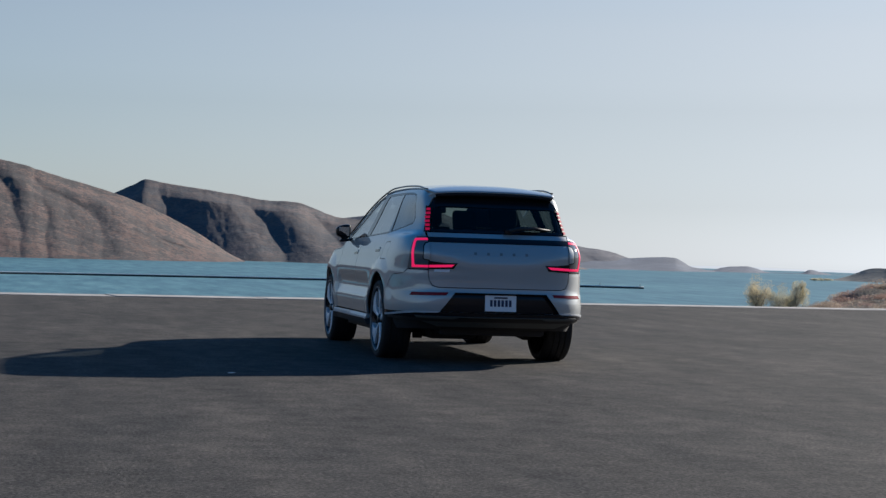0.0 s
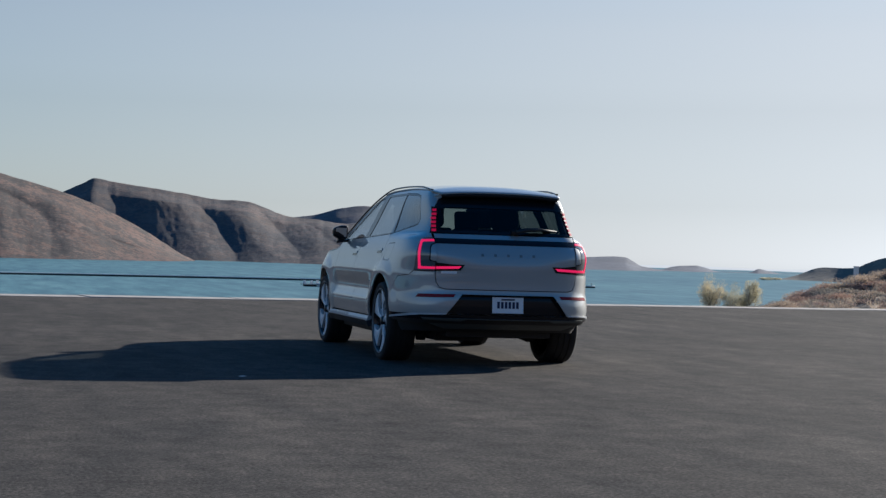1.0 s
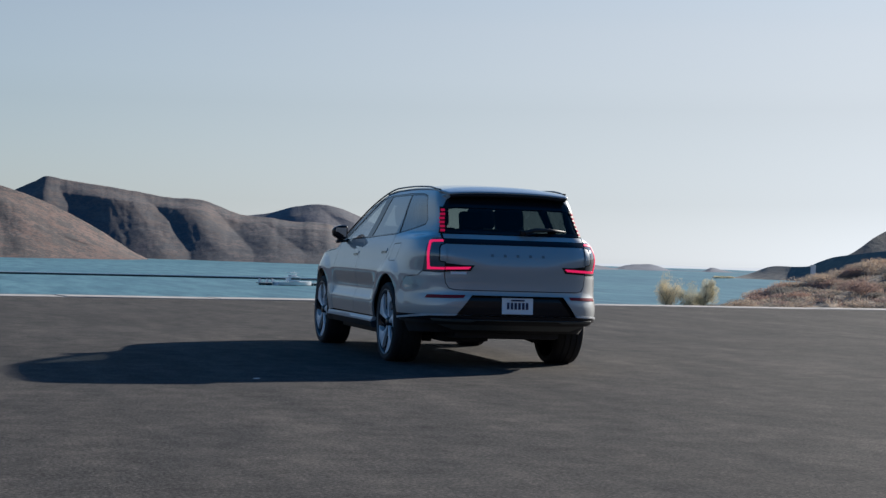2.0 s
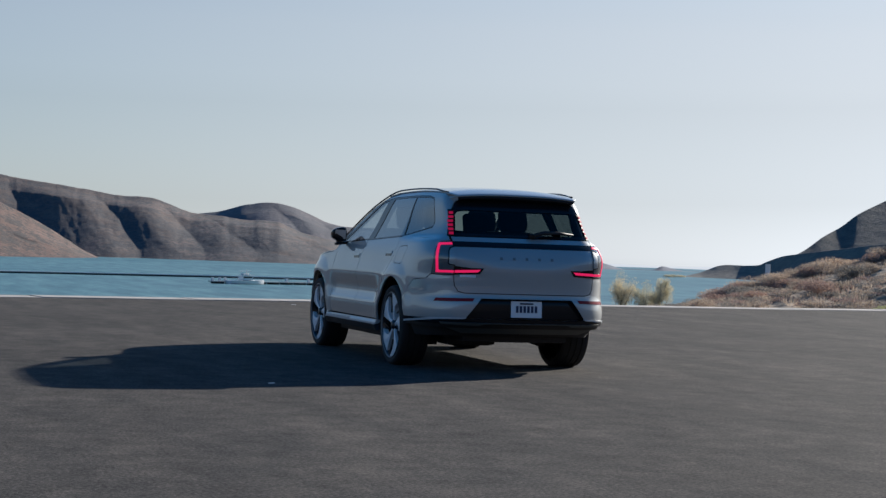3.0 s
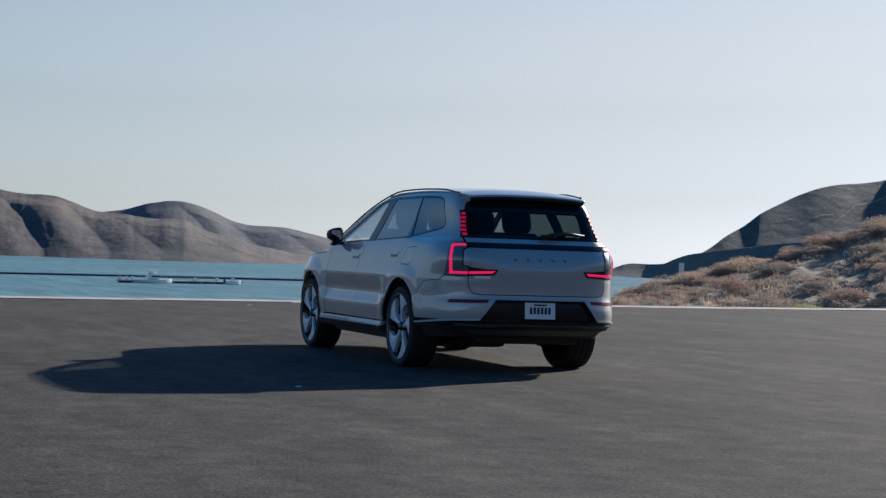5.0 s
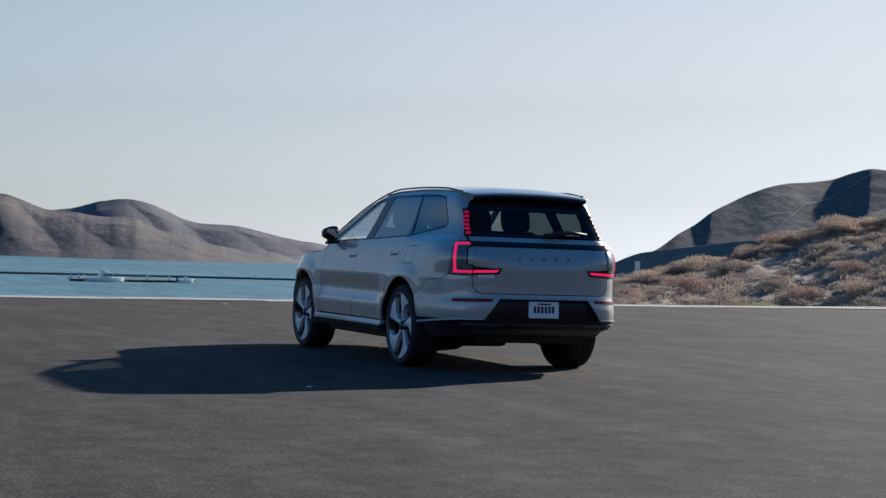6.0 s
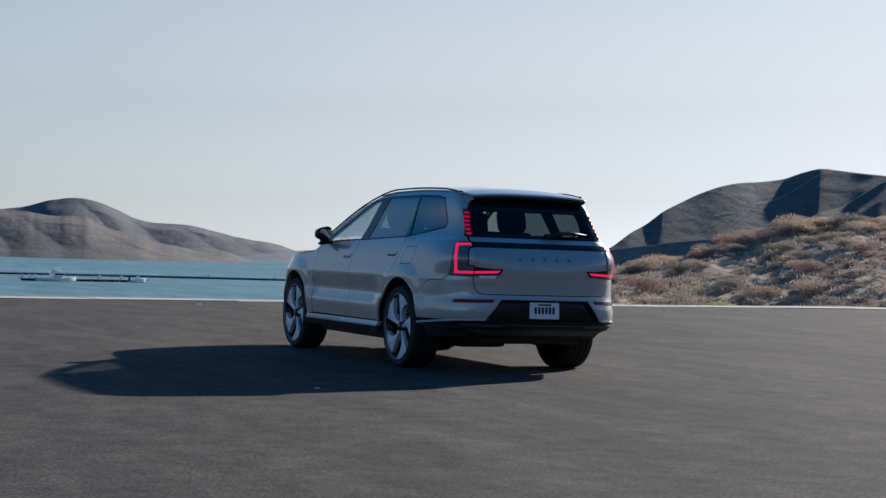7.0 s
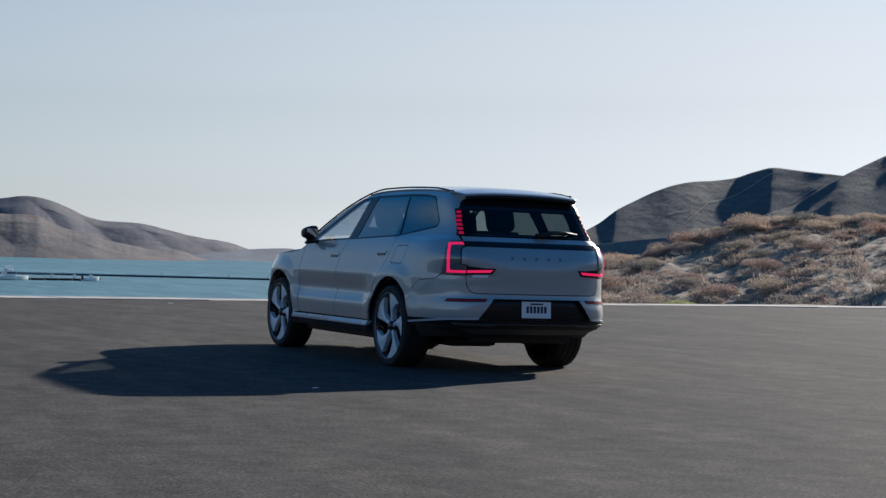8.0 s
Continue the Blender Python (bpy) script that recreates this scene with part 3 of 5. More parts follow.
def build_bank():
    az = np.concatenate((np.arange(24.5, 44, 0.08), np.arange(44, 80, 0.4)))
    s = np.concatenate((np.linspace(-0.15, 1, 150), np.linspace(1.03, 1.6, 14)))
    A, S = np.meshgrid(az, s)
    D = smooth_curve(BANK_NEAR, A) + (smooth_curve(BANK_FAR, A) - smooth_curve(BANK_NEAR, A)) * S
    Z = bank_height(A, D)
    X, Y = EYE[0] + D * np.sin(np.radians(A)), EYE[1] + D * np.cos(np.radians(A))
    ob = obj("bank", np.stack((X, Y, Z), -1).reshape(-1, 3), grid_faces(len(s), len(az)), BANK_SOIL, smooth=True)
    tagged(ob, "eroded dry earth bank beside the lot", "bank", kind="structure")


build_bank()

# ---- the car: one wrapped surface, cut into panels ----
HUB_Y, HUB_Z, ARCH_R = 1.4925, 0.387, 0.468
WIDTH = [(0.18, 0.86), (0.30, 0.925), (0.36, 0.950), (0.45, 0.968), (0.57, 0.980), (0.64, 0.974), (0.71, 0.965), (0.79, 0.967), (0.86, 0.967), (0.91, 0.957), (0.98, 0.938), (1.08, 0.913), (1.16, 0.886), (1.21, 0.864), (1.30, 0.822), (1.42, 0.770), (1.54, 0.722), (1.62, 0.685), (1.68, 0.645), (1.76, 0.56)]
REAR = [(0.18, -2.36), (0.28, -2.46), (0.36, -2.56), (0.42, -2.625), (0.50, -2.672), (0.58, -2.676), (0.66, -2.668), (0.72, -2.652), (0.80, -2.645), (0.93, -2.645), (1.02, -2.632), (1.12, -2.597), (1.18, -2.558), (1.22, -2.515), (1.26, -2.470), (1.36, -2.395), (1.49, -2.300), (1.62, -2.195), (1.70, -2.12), (1.76, -2.06)]
FRONT = [(0.18, 2.20), (0.30, 2.32), (0.45, 2.385), (0.60, 2.40), (0.75, 2.395), (0.85, 2.365), (0.92, 2.31), (1.02, 2.20), (1.10, 2.05), (1.20, 1.85), (1.40, 1.75), (1.76, 1.60)]
Y_F, Y_R = 1.3, -1.3
Z_TAB = np.linspace(0.18, 1.76, 200)


def soft(values, k):
    pad = np.concatenate((np.full(k, values[0]), values, np.full(k, values[-1])))
    w = np.hanning(2 * k + 1)
    return np.convolve(pad, w / w.sum(), "valid")


def make_table():
    w = soft(smooth_curve(WIDTH, Z_TAB), 3)
    yr = soft(smooth_curve(REAR, Z_TAB), 3)
    yf = soft(smooth_curve(FRONT, Z_TAB), 3)
    n_rear = 4.0 + 1.8 * smoothstep(0.88, 1.12, Z_TAB) + 9.0 * smoothstep(1.2, 1.3, Z_TAB)
    taper = 0.15 * smoothstep(1.20, 1.27, Z_TAB) * (1 - 0.75 * smoothstep(1.30, 1.66, Z_TAB))
    phi = np.linspace(0, np.pi / 2, 900)
    qs = np.linspace(0, 1, 240)
    tx, ty = np.zeros((len(Z_TAB), 720)), np.zeros((len(Z_TAB), 720))
    for i in range(len(Z_TAB)):
        for quad, (y0, y1, n) in enumerate(((Y_F, yf[i], 3.2), (Y_R, yr[i], n_rear[i]))):
            x = w[i] * np.cos(phi) ** (2 / n)
            y = y0 + (y1 - y0) * np.sin(phi) ** (2 / n)
            if quad == 1:
                x = x * (1 - taper[i] * np.sin(phi) ** (2.4 / n))
            s = np.concatenate(([0], np.cumsum(np.hypot(np.diff(x), np.diff(y)))))
            px, py = np.interp(qs, s / s[-1], x), np.interp(qs, s / s[-1], y)
            px[-1] = 0.0
            if quad == 0:
                tx[i, :240], ty[i, :240] = px[::-1], py[::-1]
            else:
                tx[i, 480:], ty[i, 480:] = px, py
        tx[i, 240:480], ty[i, 240:480] = w[i], np.linspace(Y_F, Y_R, 240)
    return tx, ty


TAB_X, TAB_Y = make_table()
Q_TAB = np.concatenate((np.linspace(0, 1, 240), np.linspace(1, 2, 240), np.linspace(2, 3, 240)))
COL = np.arange(720, dtype=float)


def sample(q, z):
    c = np.interp(np.clip(q, 0, 3), Q_TAB + np.arange(720) * 1e-9, COL)
    r = np.clip((z - Z_TAB[0]) / (Z_TAB[1] - Z_TAB[0]), 0, len(Z_TAB) - 1.001)
    c0, r0 = np.minimum(c.astype(int), 718), r.astype(int)
    fc, fr = c - c0, r - r0
    g = lambda t: (t[r0, c0] * (1 - fc) + t[r0, c0 + 1] * fc) * (1 - fr) + (t[r0 + 1, c0] * (1 - fc) + t[r0 + 1, c0 + 1] * fc) * fr
    return g(TAB_X), g(TAB_Y)


DISH = [(0.40, 0.0), (0.545, 0.0), (0.575, 0.002), (0.63, 0.022), (0.685, 0.034), (0.73, 0.031), (0.80, 0.013), (0.86, 0.001), (0.90, 0.0), (1.2, 0.0)]


def shell(Q, z, off=0.0):
    """Points of the car's skin at the unrolled place (Q, z): 0 front, 3 rear, 6 front again; off: metres outwards."""
    Q, z = np.asarray(Q, float), np.asarray(z, float)

    def raw(Q, z):
        left = Q > 3
        q = np.where(left, 6 - Q, Q)
        x, y = sample(q, z)
        dish = smooth_curve(DISH, np.clip(z, 0.4, 1.2))
        slope = 0.22 * np.clip(z - 0.57, 0, 0.2)
        between = smoothstep(1.06 - slope, 0.80 - slope, np.abs(y))
        x = x - dish * between * (x > 0.5)
        x = x + 0.034 * smoothstep(0.415, 0.365, z) * smoothstep(1.12, 1.02, np.abs(y)) * (x > 0.5)
        for hub in (HUB_Y, -HUB_Y):
            r = np.hypot(y - hub, z - HUB_Z)
            x = x + 0.016 * smoothstep(0.66, 0.50, r) * (z < 1.0)
        return np.stack((np.where(left, -x, x), y, z), -1)

    p = raw(Q, z)
    e = 0.004
    Qa, Qb = Q - e, Q + e
    du = raw(np.clip(Qb, 0, 6), z) - raw(np.clip(Qa, 0, 6), z)
    dv = raw(Q, z + 0.006) - raw(Q, z - 0.006)
    n = np.cross(dv, du)
    n /= np.linalg.norm(n, axis=-1, keepdims=True) + 1e-12
    out = np.sign((n[..., :2] * np.stack((p[..., 0], p[..., 1] * 0.5), -1)).sum(-1, keepdims=True))
    n = n * np.where(out == 0, 1, out)
    return p + n * off, n


def q_at(kind, a, z):
    """The unrolled coordinate of a place given by y on the side or by x on the rear."""
    r = np.clip((z - Z_TAB[0]) / (Z_TAB[1] - Z_TAB[0]), 0, len(Z_TAB) - 1.001)
    i, f = int(r), r - int(r)
    if kind == "q":
        return a
    if kind == "y":
        row = TAB_Y[i] * (1 - f) + TAB_Y[i + 1] * f
        return float(np.interp(-a, -row + np.arange(720) * 1e-9, Q_TAB))
    row = TAB_X[i, 480:] * (1 - f) + TAB_X[i + 1, 480:] * f
    q = float(np.interp(-abs(a), -row + np.arange(240) * 1e-9, Q_TAB[480:]))
    return q if a >= 0 else 6 - q


QS = 2.0


def outline(points, left=False, step=0.03):
    """An outline in the unrolled plane from corners (kind, place, height), sampled closely."""
    res = []
    for k, (a, b) in enumerate(zip(points, points[1:] + points[:1])):
        if a[0] == b[0]:
            n = max(1, int(math.hypot(b[1] - a[1], b[2] - a[2]) / step))
            seq = [(q_at(a[0], a[1] + (b[1] - a[1]) * i / n, a[2] + (b[2] - a[2]) * i / n), a[2] + (b[2] - a[2]) * i / n) for i in range(n)]
        else:
            qa, qb = q_at(*a), q_at(*b)
            n = max(1, int(math.hypot((qb - qa) * QS, b[2] - a[2]) / step))
            seq = [(qa + (qb - qa) * i / n, a[2] + (b[2] - a[2]) * i / n) for i in range(n)]
        res += seq
    pts = np.array([((6 - q if left else q) * QS, z) for q, z in res])
    keep = [0]
    for i in range(1, len(pts)):
        if np.hypot(*(pts[i] - pts[keep[-1]])) > 0.002:
            keep.append(i)
    pts = pts[keep]
    area = np.sum(pts[:, 0] * np.roll(pts[:, 1], -1) - np.roll(pts[:, 0], -1) * pts[:, 1])
    return pts if area > 0 else pts[::-1]


def shrink(pts, by):
    """The outline drawn in by a distance."""
    prev, nxt = np.roll(pts, 1, 0), np.roll(pts, -1, 0)
    d1, d2 = pts - prev, nxt - pts
    n1 = np.stack((-d1[:, 1], d1[:, 0]), 1) / (np.linalg.norm(d1, axis=1)[:, None] + 1e-9)
    n2 = np.stack((-d2[:, 1], d2[:, 0]), 1) / (np.linalg.norm(d2, axis=1)[:, None] + 1e-9)
    m = n1 + n2
    m /= np.maximum((m * m).sum(1, keepdims=True) / 2, 0.6)
    return pts + m * by


def inside(poly, p):
    x, y = p[:, 0], p[:, 1]
    res = np.zeros(len(p), bool)
    a, b = poly, np.roll(poly, -1, 0)
    for (x1, y1), (x2, y2) in zip(a, b):
        c = (y1 > y) != (y2 > y)
        if c.any():
            res ^= c & (x < (x2 - x1) * (y - y1) / (y2 - y1 if y2 != y1 else 1e-9) + x1)
    return res


def near_line(poly, p, dist):
    res = np.zeros(len(p), bool)
    for a, b in zip(poly, np.roll(poly, -1, 0)):
        d = b - a
        t = np.clip(((p - a) @ d) / (d @ d + 1e-12), 0, 1)
        res |= np.hypot(*(p - a - t[:, None] * d).T) < dist
    return res


from mathutils.geometry import delaunay_2d_cdt


def panel(name, outer, mat, parent, holes=(), off=0.0, depth=0.018, gap=0.0028, grid=0.035, label=""):
    """A panel of the skin inside an outline, with turned-in edges."""
    outer = shrink(outer, gap) if gap else outer
    holes = [shrink(h, -gap) if gap else h for h in holes]
    lo, hi = outer.min(0), outer.max(0)
    us, vs = np.arange(lo[0] + grid / 2, hi[0], grid * 0.8), np.arange(lo[1] + grid / 3, hi[1], grid * 0.7)
    U, V = np.meshgrid(us, vs)
    U[1::2] += grid * 0.4
    g = np.stack((U.ravel(), V.ravel()), 1)
    if len(g):
        ok = inside(outer, g) & ~near_line(outer, g, grid * 0.38)
        for h in holes:
            ok &= ~inside(h, g) & ~near_line(h, g, grid * 0.38)
        g = g[ok]
    coords, edges = [], []
    for loop in (outer, *holes):
        k = len(coords)
        coords += [Vector(p) for p in loop]
        edges += [(k + i, k + (i + 1) % len(loop)) for i in range(len(loop))]
    coords += [Vector(p) for p in g]
    v2, _, tris, *_ = delaunay_2d_cdt(coords, edges, [], 0, 1e-5)
    v2 = np.array([tuple(v) for v in v2])
    tris = [t for t in tris if len(t) == 3]
    cen = np.array([v2[list(t)].mean(0) for t in tris])
    ok = inside(outer, cen)
    for h in holes:
        ok &= ~inside(h, cen)
    tris = [t for t, o in zip(tris, ok) if o]
    p, n = shell(v2[:, 0] / QS, v2[:, 1], off)
    faces, normals = [], []
    count = {}
    for t in tris:
        a, b, c = (p[i] for i in t)
        f = np.cross(b - a, c - a)
        t = tuple(t) if f @ n[t[0]] > 0 else tuple(t)[::-1]
        faces.append(t)
        normals += [n[i] for i in t]
        for i in range(3):
            e = (t[i], t[(i + 1) % 3])
            count[e] = count.get(e, 0) + 1
    verts = [tuple(v) for v in p]
    if depth:
        back = {}
        for (a, b) in [e for e in count if (e[1], e[0]) not in count]:
            ids = []
            for i, d in ((b, 0), (a, 0), (a, depth), (b, depth)):
                key = (i, d)
                if key not in back:
                    back[key] = len(verts)
                    verts.append(tuple(p[i] - n[i] * d))
                ids.append(back[key])
            faces.append(tuple(ids))
            q = [np.array(verts[i]) for i in ids]
            f = np.cross(q[1] - q[0], q[3] - q[0])
            f = f / (np.linalg.norm(f) + 1e-12)
            normals += [f] * 4
    ob = obj(name, verts, faces, mat, parent, True, label)
    ob.data.normals_split_custom_set([tuple(v) for v in normals])
    return ob


def arc(hub, a0, a1, r=ARCH_R, n=16):
    """Points of a wheel arch, by angles from the car's forward direction."""
    return [("y", hub + r * math.cos(radians(a0 + (a1 - a0) * i / n)), HUB_Z + r * math.sin(radians(a0 + (a1 - a0) * i / n))) for i in range(n + 1)]


def ys(*pairs):
    return [("y", a, b) for a, b in pairs]


def xs(*pairs):
    return [("x", a, b) for a, b in pairs]


HOOD = [(2.02, 0.985), (1.94, 1.005), (1.5, 1.045), (1.06, 1.075)]
DOOR_F = [(0.84, 1.165), (0.90, 1.05), (0.92, 0.85), (0.90, 0.60), (0.87, 0.42)]
DOOR_M = [(-0.22, 1.203), (-0.13, 1.02), (-0.11, 0.82), (-0.13, 0.59), (-0.14, 0.42)]
DOOR_R = [(-1.365, 1.243), (-1.34, 1.06), (-1.25, 0.94), (-1.11, 0.76), (-1.035, 0.58), (-1.0, 0.42)]
DLO_LOW = [(0.80, 1.178), (0.63, 1.182), (-0.22, 1.207), (-1.37, 1.247), (-1.757, 1.299)]
DLO_TOP = [(-2.005, 1.336), (-2.022, 1.360), (-2.025, 1.392), (-1.94, 1.507), (-1.87, 1.598), (-1.825, 1.624), (-1.65, 1.646), (-1.26, 1.656), (-0.5, 1.650), (-0.13, 1.612), (0.12, 1.505), (0.45, 1.355)]
ROOF_EDGE = [(-2.06, 1.668), (-1.6, 1.690), (-1.1, 1.700), (-0.6, 1.694), (-0.29, 1.664), (0.1, 1.556), (0.45, 1.412), (0.84, 1.205)]
GLASS_EDGE = [(0.690, 1.262), (0.675, 1.38), (0.650, 1.49), (0.600, 1.575), (0.540, 1.615)]
LAMP_EDGE = [("q", 2.528, 0.903), ("q", 2.545, 1.03), ("q", 2.552, 1.15), ("q", 2.575, 1.207)]
JOINT = [(-1.90, 0.61), (-1.98, 0.78), (-2.08, 0.842), (-2.30, 0.862)]


def build_car():
    car = tagged(new("car"), "grey metallic seven-seat SUV parked on the asphalt, tail lamps lit", "car")
    for left in (False, True):
        o = lambda pts, step=0.03: outline(pts, left, step)
        fender = o(ys((0.84, 1.17), *DOOR_F[1:], (1.02, 0.40)) + arc(HUB_Y, 177, 3) + ys((2.0, 0.42), *HOOD, (0.93, 1.125)))
        panel("front_fender", fender, PAINT, car)
        door = panel("front_door", o(ys(*DOOR_F, *DOOR_M[::-1], *DLO_LOW[2:0:-1])), PAINT, car)
        rear = panel("rear_door", o(ys(*DOOR_M, *DOOR_R[::-1], (-1.37, 1.245), (-0.22, 1.205))), PAINT, car)
        for d, y0, z0 in ((door, 0.02, 1.016), (rear, -1.155, 1.050)):
            h = panel("door_handle", o(ys((y0 + 0.12, z0 + 0.022), (y0 + 0.11, z0 + 0.046), (y0 - 0.11, z0 + 0.050), (y0 - 0.12, z0 + 0.026)), 0.01), PAINT, d, off=0.006, depth=0.010, gap=0, grid=0.02)
            panel("handle_recess", o(ys((y0 + 0.085, z0), (y0 + 0.09, z0 + 0.021), (y0 - 0.10, z0 + 0.024), (y0 - 0.095, z0 + 0.003)), 0.01), BLACK, h, off=0.004, depth=0.006, gap=0, grid=0.02)
        side = o(ys((0.80, 1.19), *DLO_TOP[::-1], *DLO_LOW[:2:-1], *DOOR_R, (-1.02, 0.41)) + arc(-HUB_Y, 3, 180 - 26)[:-1] + ys(*JOINT) + LAMP_EDGE + xs((0.70, 1.215), (0.70, 1.255), *GLASS_EDGE) + ys(*ROOF_EDGE))
        flap = o(ys((-1.46, 1.135), (-1.48, 1.150), (-1.70, 1.157), (-1.72, 1.140), (-1.675, 1.0), (-1.65, 0.985), (-1.44, 0.985), (-1.42, 1.0)), 0.02)
        panel("body_side", side, PAINT, car, holes=[flap] if left else [])
        if left:
            panel("charging_flap", flap, PAINT, car)
        # dark trim round the side windows, with its pillars
        glass_f = o(ys((0.74, 1.19), (0.60, 1.197), (-0.19, 1.222), (-0.33, 1.628), (-0.15, 1.60), (0.11, 1.488), (0.43, 1.34)))
        glass_r = o(ys((-0.39, 1.226), (-1.375, 1.261), (-1.252, 1.640), (-0.52, 1.634)))
        glass_q = o(ys((-1.405, 1.265), (-1.757, 1.313), (-1.985, 1.350), (-2.004, 1.366), (-2.007, 1.390), (-1.922, 1.500), (-1.853, 1.588), (-1.815, 1.609), (-1.65, 1.631), (-1.278, 1.641)))
        trim = o(ys(*DLO_LOW, *DLO_TOP))
        trim_ob = panel("window_trim", trim, BLACK, car, holes=[glass_f, glass_r, glass_q], gap=0.001, depth=0.03, off=-0.002)
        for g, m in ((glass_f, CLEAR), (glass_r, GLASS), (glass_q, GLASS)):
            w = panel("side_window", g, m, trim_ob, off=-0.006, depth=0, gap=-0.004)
        # sill
        panel("sill", o(ys((1.01, 0.357), (1.02, 0.405), (-1.02, 0.412), (-1.01, 0.360))), SILVER_TRIM, car, gap=0.001, depth=0.05)
        panel("lower_sill", o(ys((1.025, 0.295), (1.02, 0.357), (-1.01, 0.360), (-1.025, 0.298))), MATT, car, gap=0, depth=0.05)
        # lamps
        lamp = panel("tail_lamp", o(LAMP_EDGE + xs((0.692, 1.213), (0.692, 0.903))), SMOKED, car, off=0.002, depth=0.02, gap=0.002, grid=0.025, label="smoked glass tail lamp")
        red = o([("q", 2.560, 0.920), ("q", 2.562, 0.975), ("q", 2.562, 1.12), ("q", 2.563, 1.182), ("q", 2.569, 1.192), ("x", 0.692, 1.196), ("x", 0.692, 1.178), ("q", 2.584, 1.174), ("q", 2.577, 1.164), ("q", 2.576, 0.952), ("q", 2.582, 0.942), ("x", 0.692, 0.943), ("x", 0.692, 0.922)], 0.010)
        panel("light_strip", red, RED_ON, lamp, off=0.006, depth=0.008, gap=0, grid=0.02, label="lit red C-shaped light strip")
        upper = panel("upper_tail_lamp", o(xs((0.658, 1.258), (0.636, 1.40), (0.606, 1.505)) + [("q", 2.575, 1.510), ("q", 2.585, 1.38), ("q", 2.592, 1.258)], 0.015), LAMP_BLACK, car, off=0.004, depth=0.012, gap=0, grid=0.02)
        for i in range(6):
            z0 = 1.272 + i * 0.0385
            xo, xi = (np.interp(z0, (1.262, 1.38, 1.49), v) for v in ((0.692, 0.678, 0.652), (0.662, 0.645, 0.618)))
            xi += 0.006 if i > 4 else 0.0
            panel("light_dash", o(xs((xo, z0), (xi, z0), (xi - 0.003, z0 + 0.022), (xo - 0.003, z0 + 0.022)), 0.012), RED_DIM, upper, off=0.008, depth=0.006, gap=0, grid=0.02)
        panel("rear_reflector", o(xs((0.527, 0.664), (0.508, 0.692), (0.818, 0.686), (0.838, 0.655), (0.70, 0.658)), 0.02), RED_OFF, car, off=0.004, depth=0.012, gap=0, grid=0.02, label="red bumper reflector")
        # wheel housing
        for h in (HUB_Y, -HUB_Y):
            prof = [(0.90, ARCH_R - 0.004), (0.60, ARCH_R - 0.004), (0.56, 0.05)]
            vv, ff = lathe(prof, 40, closed=False)
            vv = [((-a if left else a), b + h, max(c + HUB_Z, 0.40)) for a, b, c in vv]
            obj("wheel_housing", vv, ff, CABIN, car, True)
        wing = o(ys((2.0, 0.42), (2.02, 0.985)) + [("q", 0.012, 0.90), ("q", 0.012, 0.36)] + ys((2.0, 0.40)))
        panel("front_bumper", wing, PAINT, car, gap=0.002)
    # rear
    both = lambda pts: pts + [(k, -a, z) for k, a, z in pts[::-1]]
    gate = outline(both(xs((0.688, 1.255), (0.688, 0.86), (0.680, 0.80), (0.650, 0.752), (0.60, 0.738))))
    tailgate = panel("tailgate", gate, PAINT, car)
    glass = outline(both(xs(*[(a - 0.004, b) for a, b in GLASS_EDGE])[::-1]))
    clear = outline(both(xs((0.535, 1.508), (0.590, 1.498), (0.622, 1.465), (0.644, 1.38), (0.660, 1.288))))
    panel("rear_window", clear, REAR_GLASS, car, off=-0.004, depth=0, gap=-0.004)
    # black glass border, deepened at the top to paint in the spoiler's shade
    panel("border_and_spoiler_shade", glass, BLACK, car, holes=[clear], gap=0.001, off=-0.001, depth=0.02)
    band = outline(both(xs((0.69, 1.209), (0.69, 1.160))))
    panel("black_band", band, BLACK, tailgate, off=0.003, depth=0.012, gap=0, grid=0.02, label="gloss black strip across the tailgate")
    for s in (1, -1):
        leg = outline(xs((s * 0.686, 0.903), (s * 0.464, 0.914), (s * 0.428, 0.968), (s * 0.54, 0.968), (s * 0.686, 0.983)), False, 0.02)
        leg_ob = panel("tail_lamp_leg", leg, BLACK, tailgate, off=0.004, depth=0.014, gap=0, grid=0.02)
        panel("light_strip", outline(xs((s * 0.684, 0.923), (s * 0.484, 0.931), (s * 0.458, 0.954), (s * 0.684, 0.946)), False, 0.015), RED_ON, leg_ob, off=0.008, depth=0.006, gap=0, grid=0.02, label="lit red light strip")
        wing = outline(xs((s * 0.684, 0.986), (s * 0.735, 0.996), (s * 0.745, 1.010), (s * 0.738, 1.118), (s * 0.722, 1.150), (s * 0.684, 1.162)), False, 0.02)
        edge = panel("panel_edge", wing, BLACK, tailgate, off=0.007, depth=0.012, gap=0, grid=0.02)
        panel("panel_wing", outline(xs((s * 0.680, 0.995), (s * 0.727, 1.003), (s * 0.734, 1.015), (s * 0.728, 1.112), (s * 0.714, 1.140), (s * 0.680, 1.151)), False, 0.02), PAINT, edge, off=0.011, depth=0.006, gap=0, grid=0.02, label="grey painted edge of the tailgate panel")
    # bar-shaped lettering
    for i in range(5):
        x0 = -0.255 + i * 0.125
        panel("lettering_bar", outline(xs((x0 - 0.013, 1.050), (x0 - 0.013, 1.075), (x0 + 0.013, 1.075), (x0 + 0.013, 1.050)), False, 0.01), BADGE, tailgate, off=0.003, depth=0.003, gap=0, grid=0.02)
    panel("badge_bar", outline(xs((-0.64, 0.882), (-0.64, 0.906), (-0.50, 0.906), (-0.50, 0.882)), False, 0.02), PLATE, tailgate, off=0.003, depth=0.004, gap=0, grid=0.02, label="small silver badge bar")
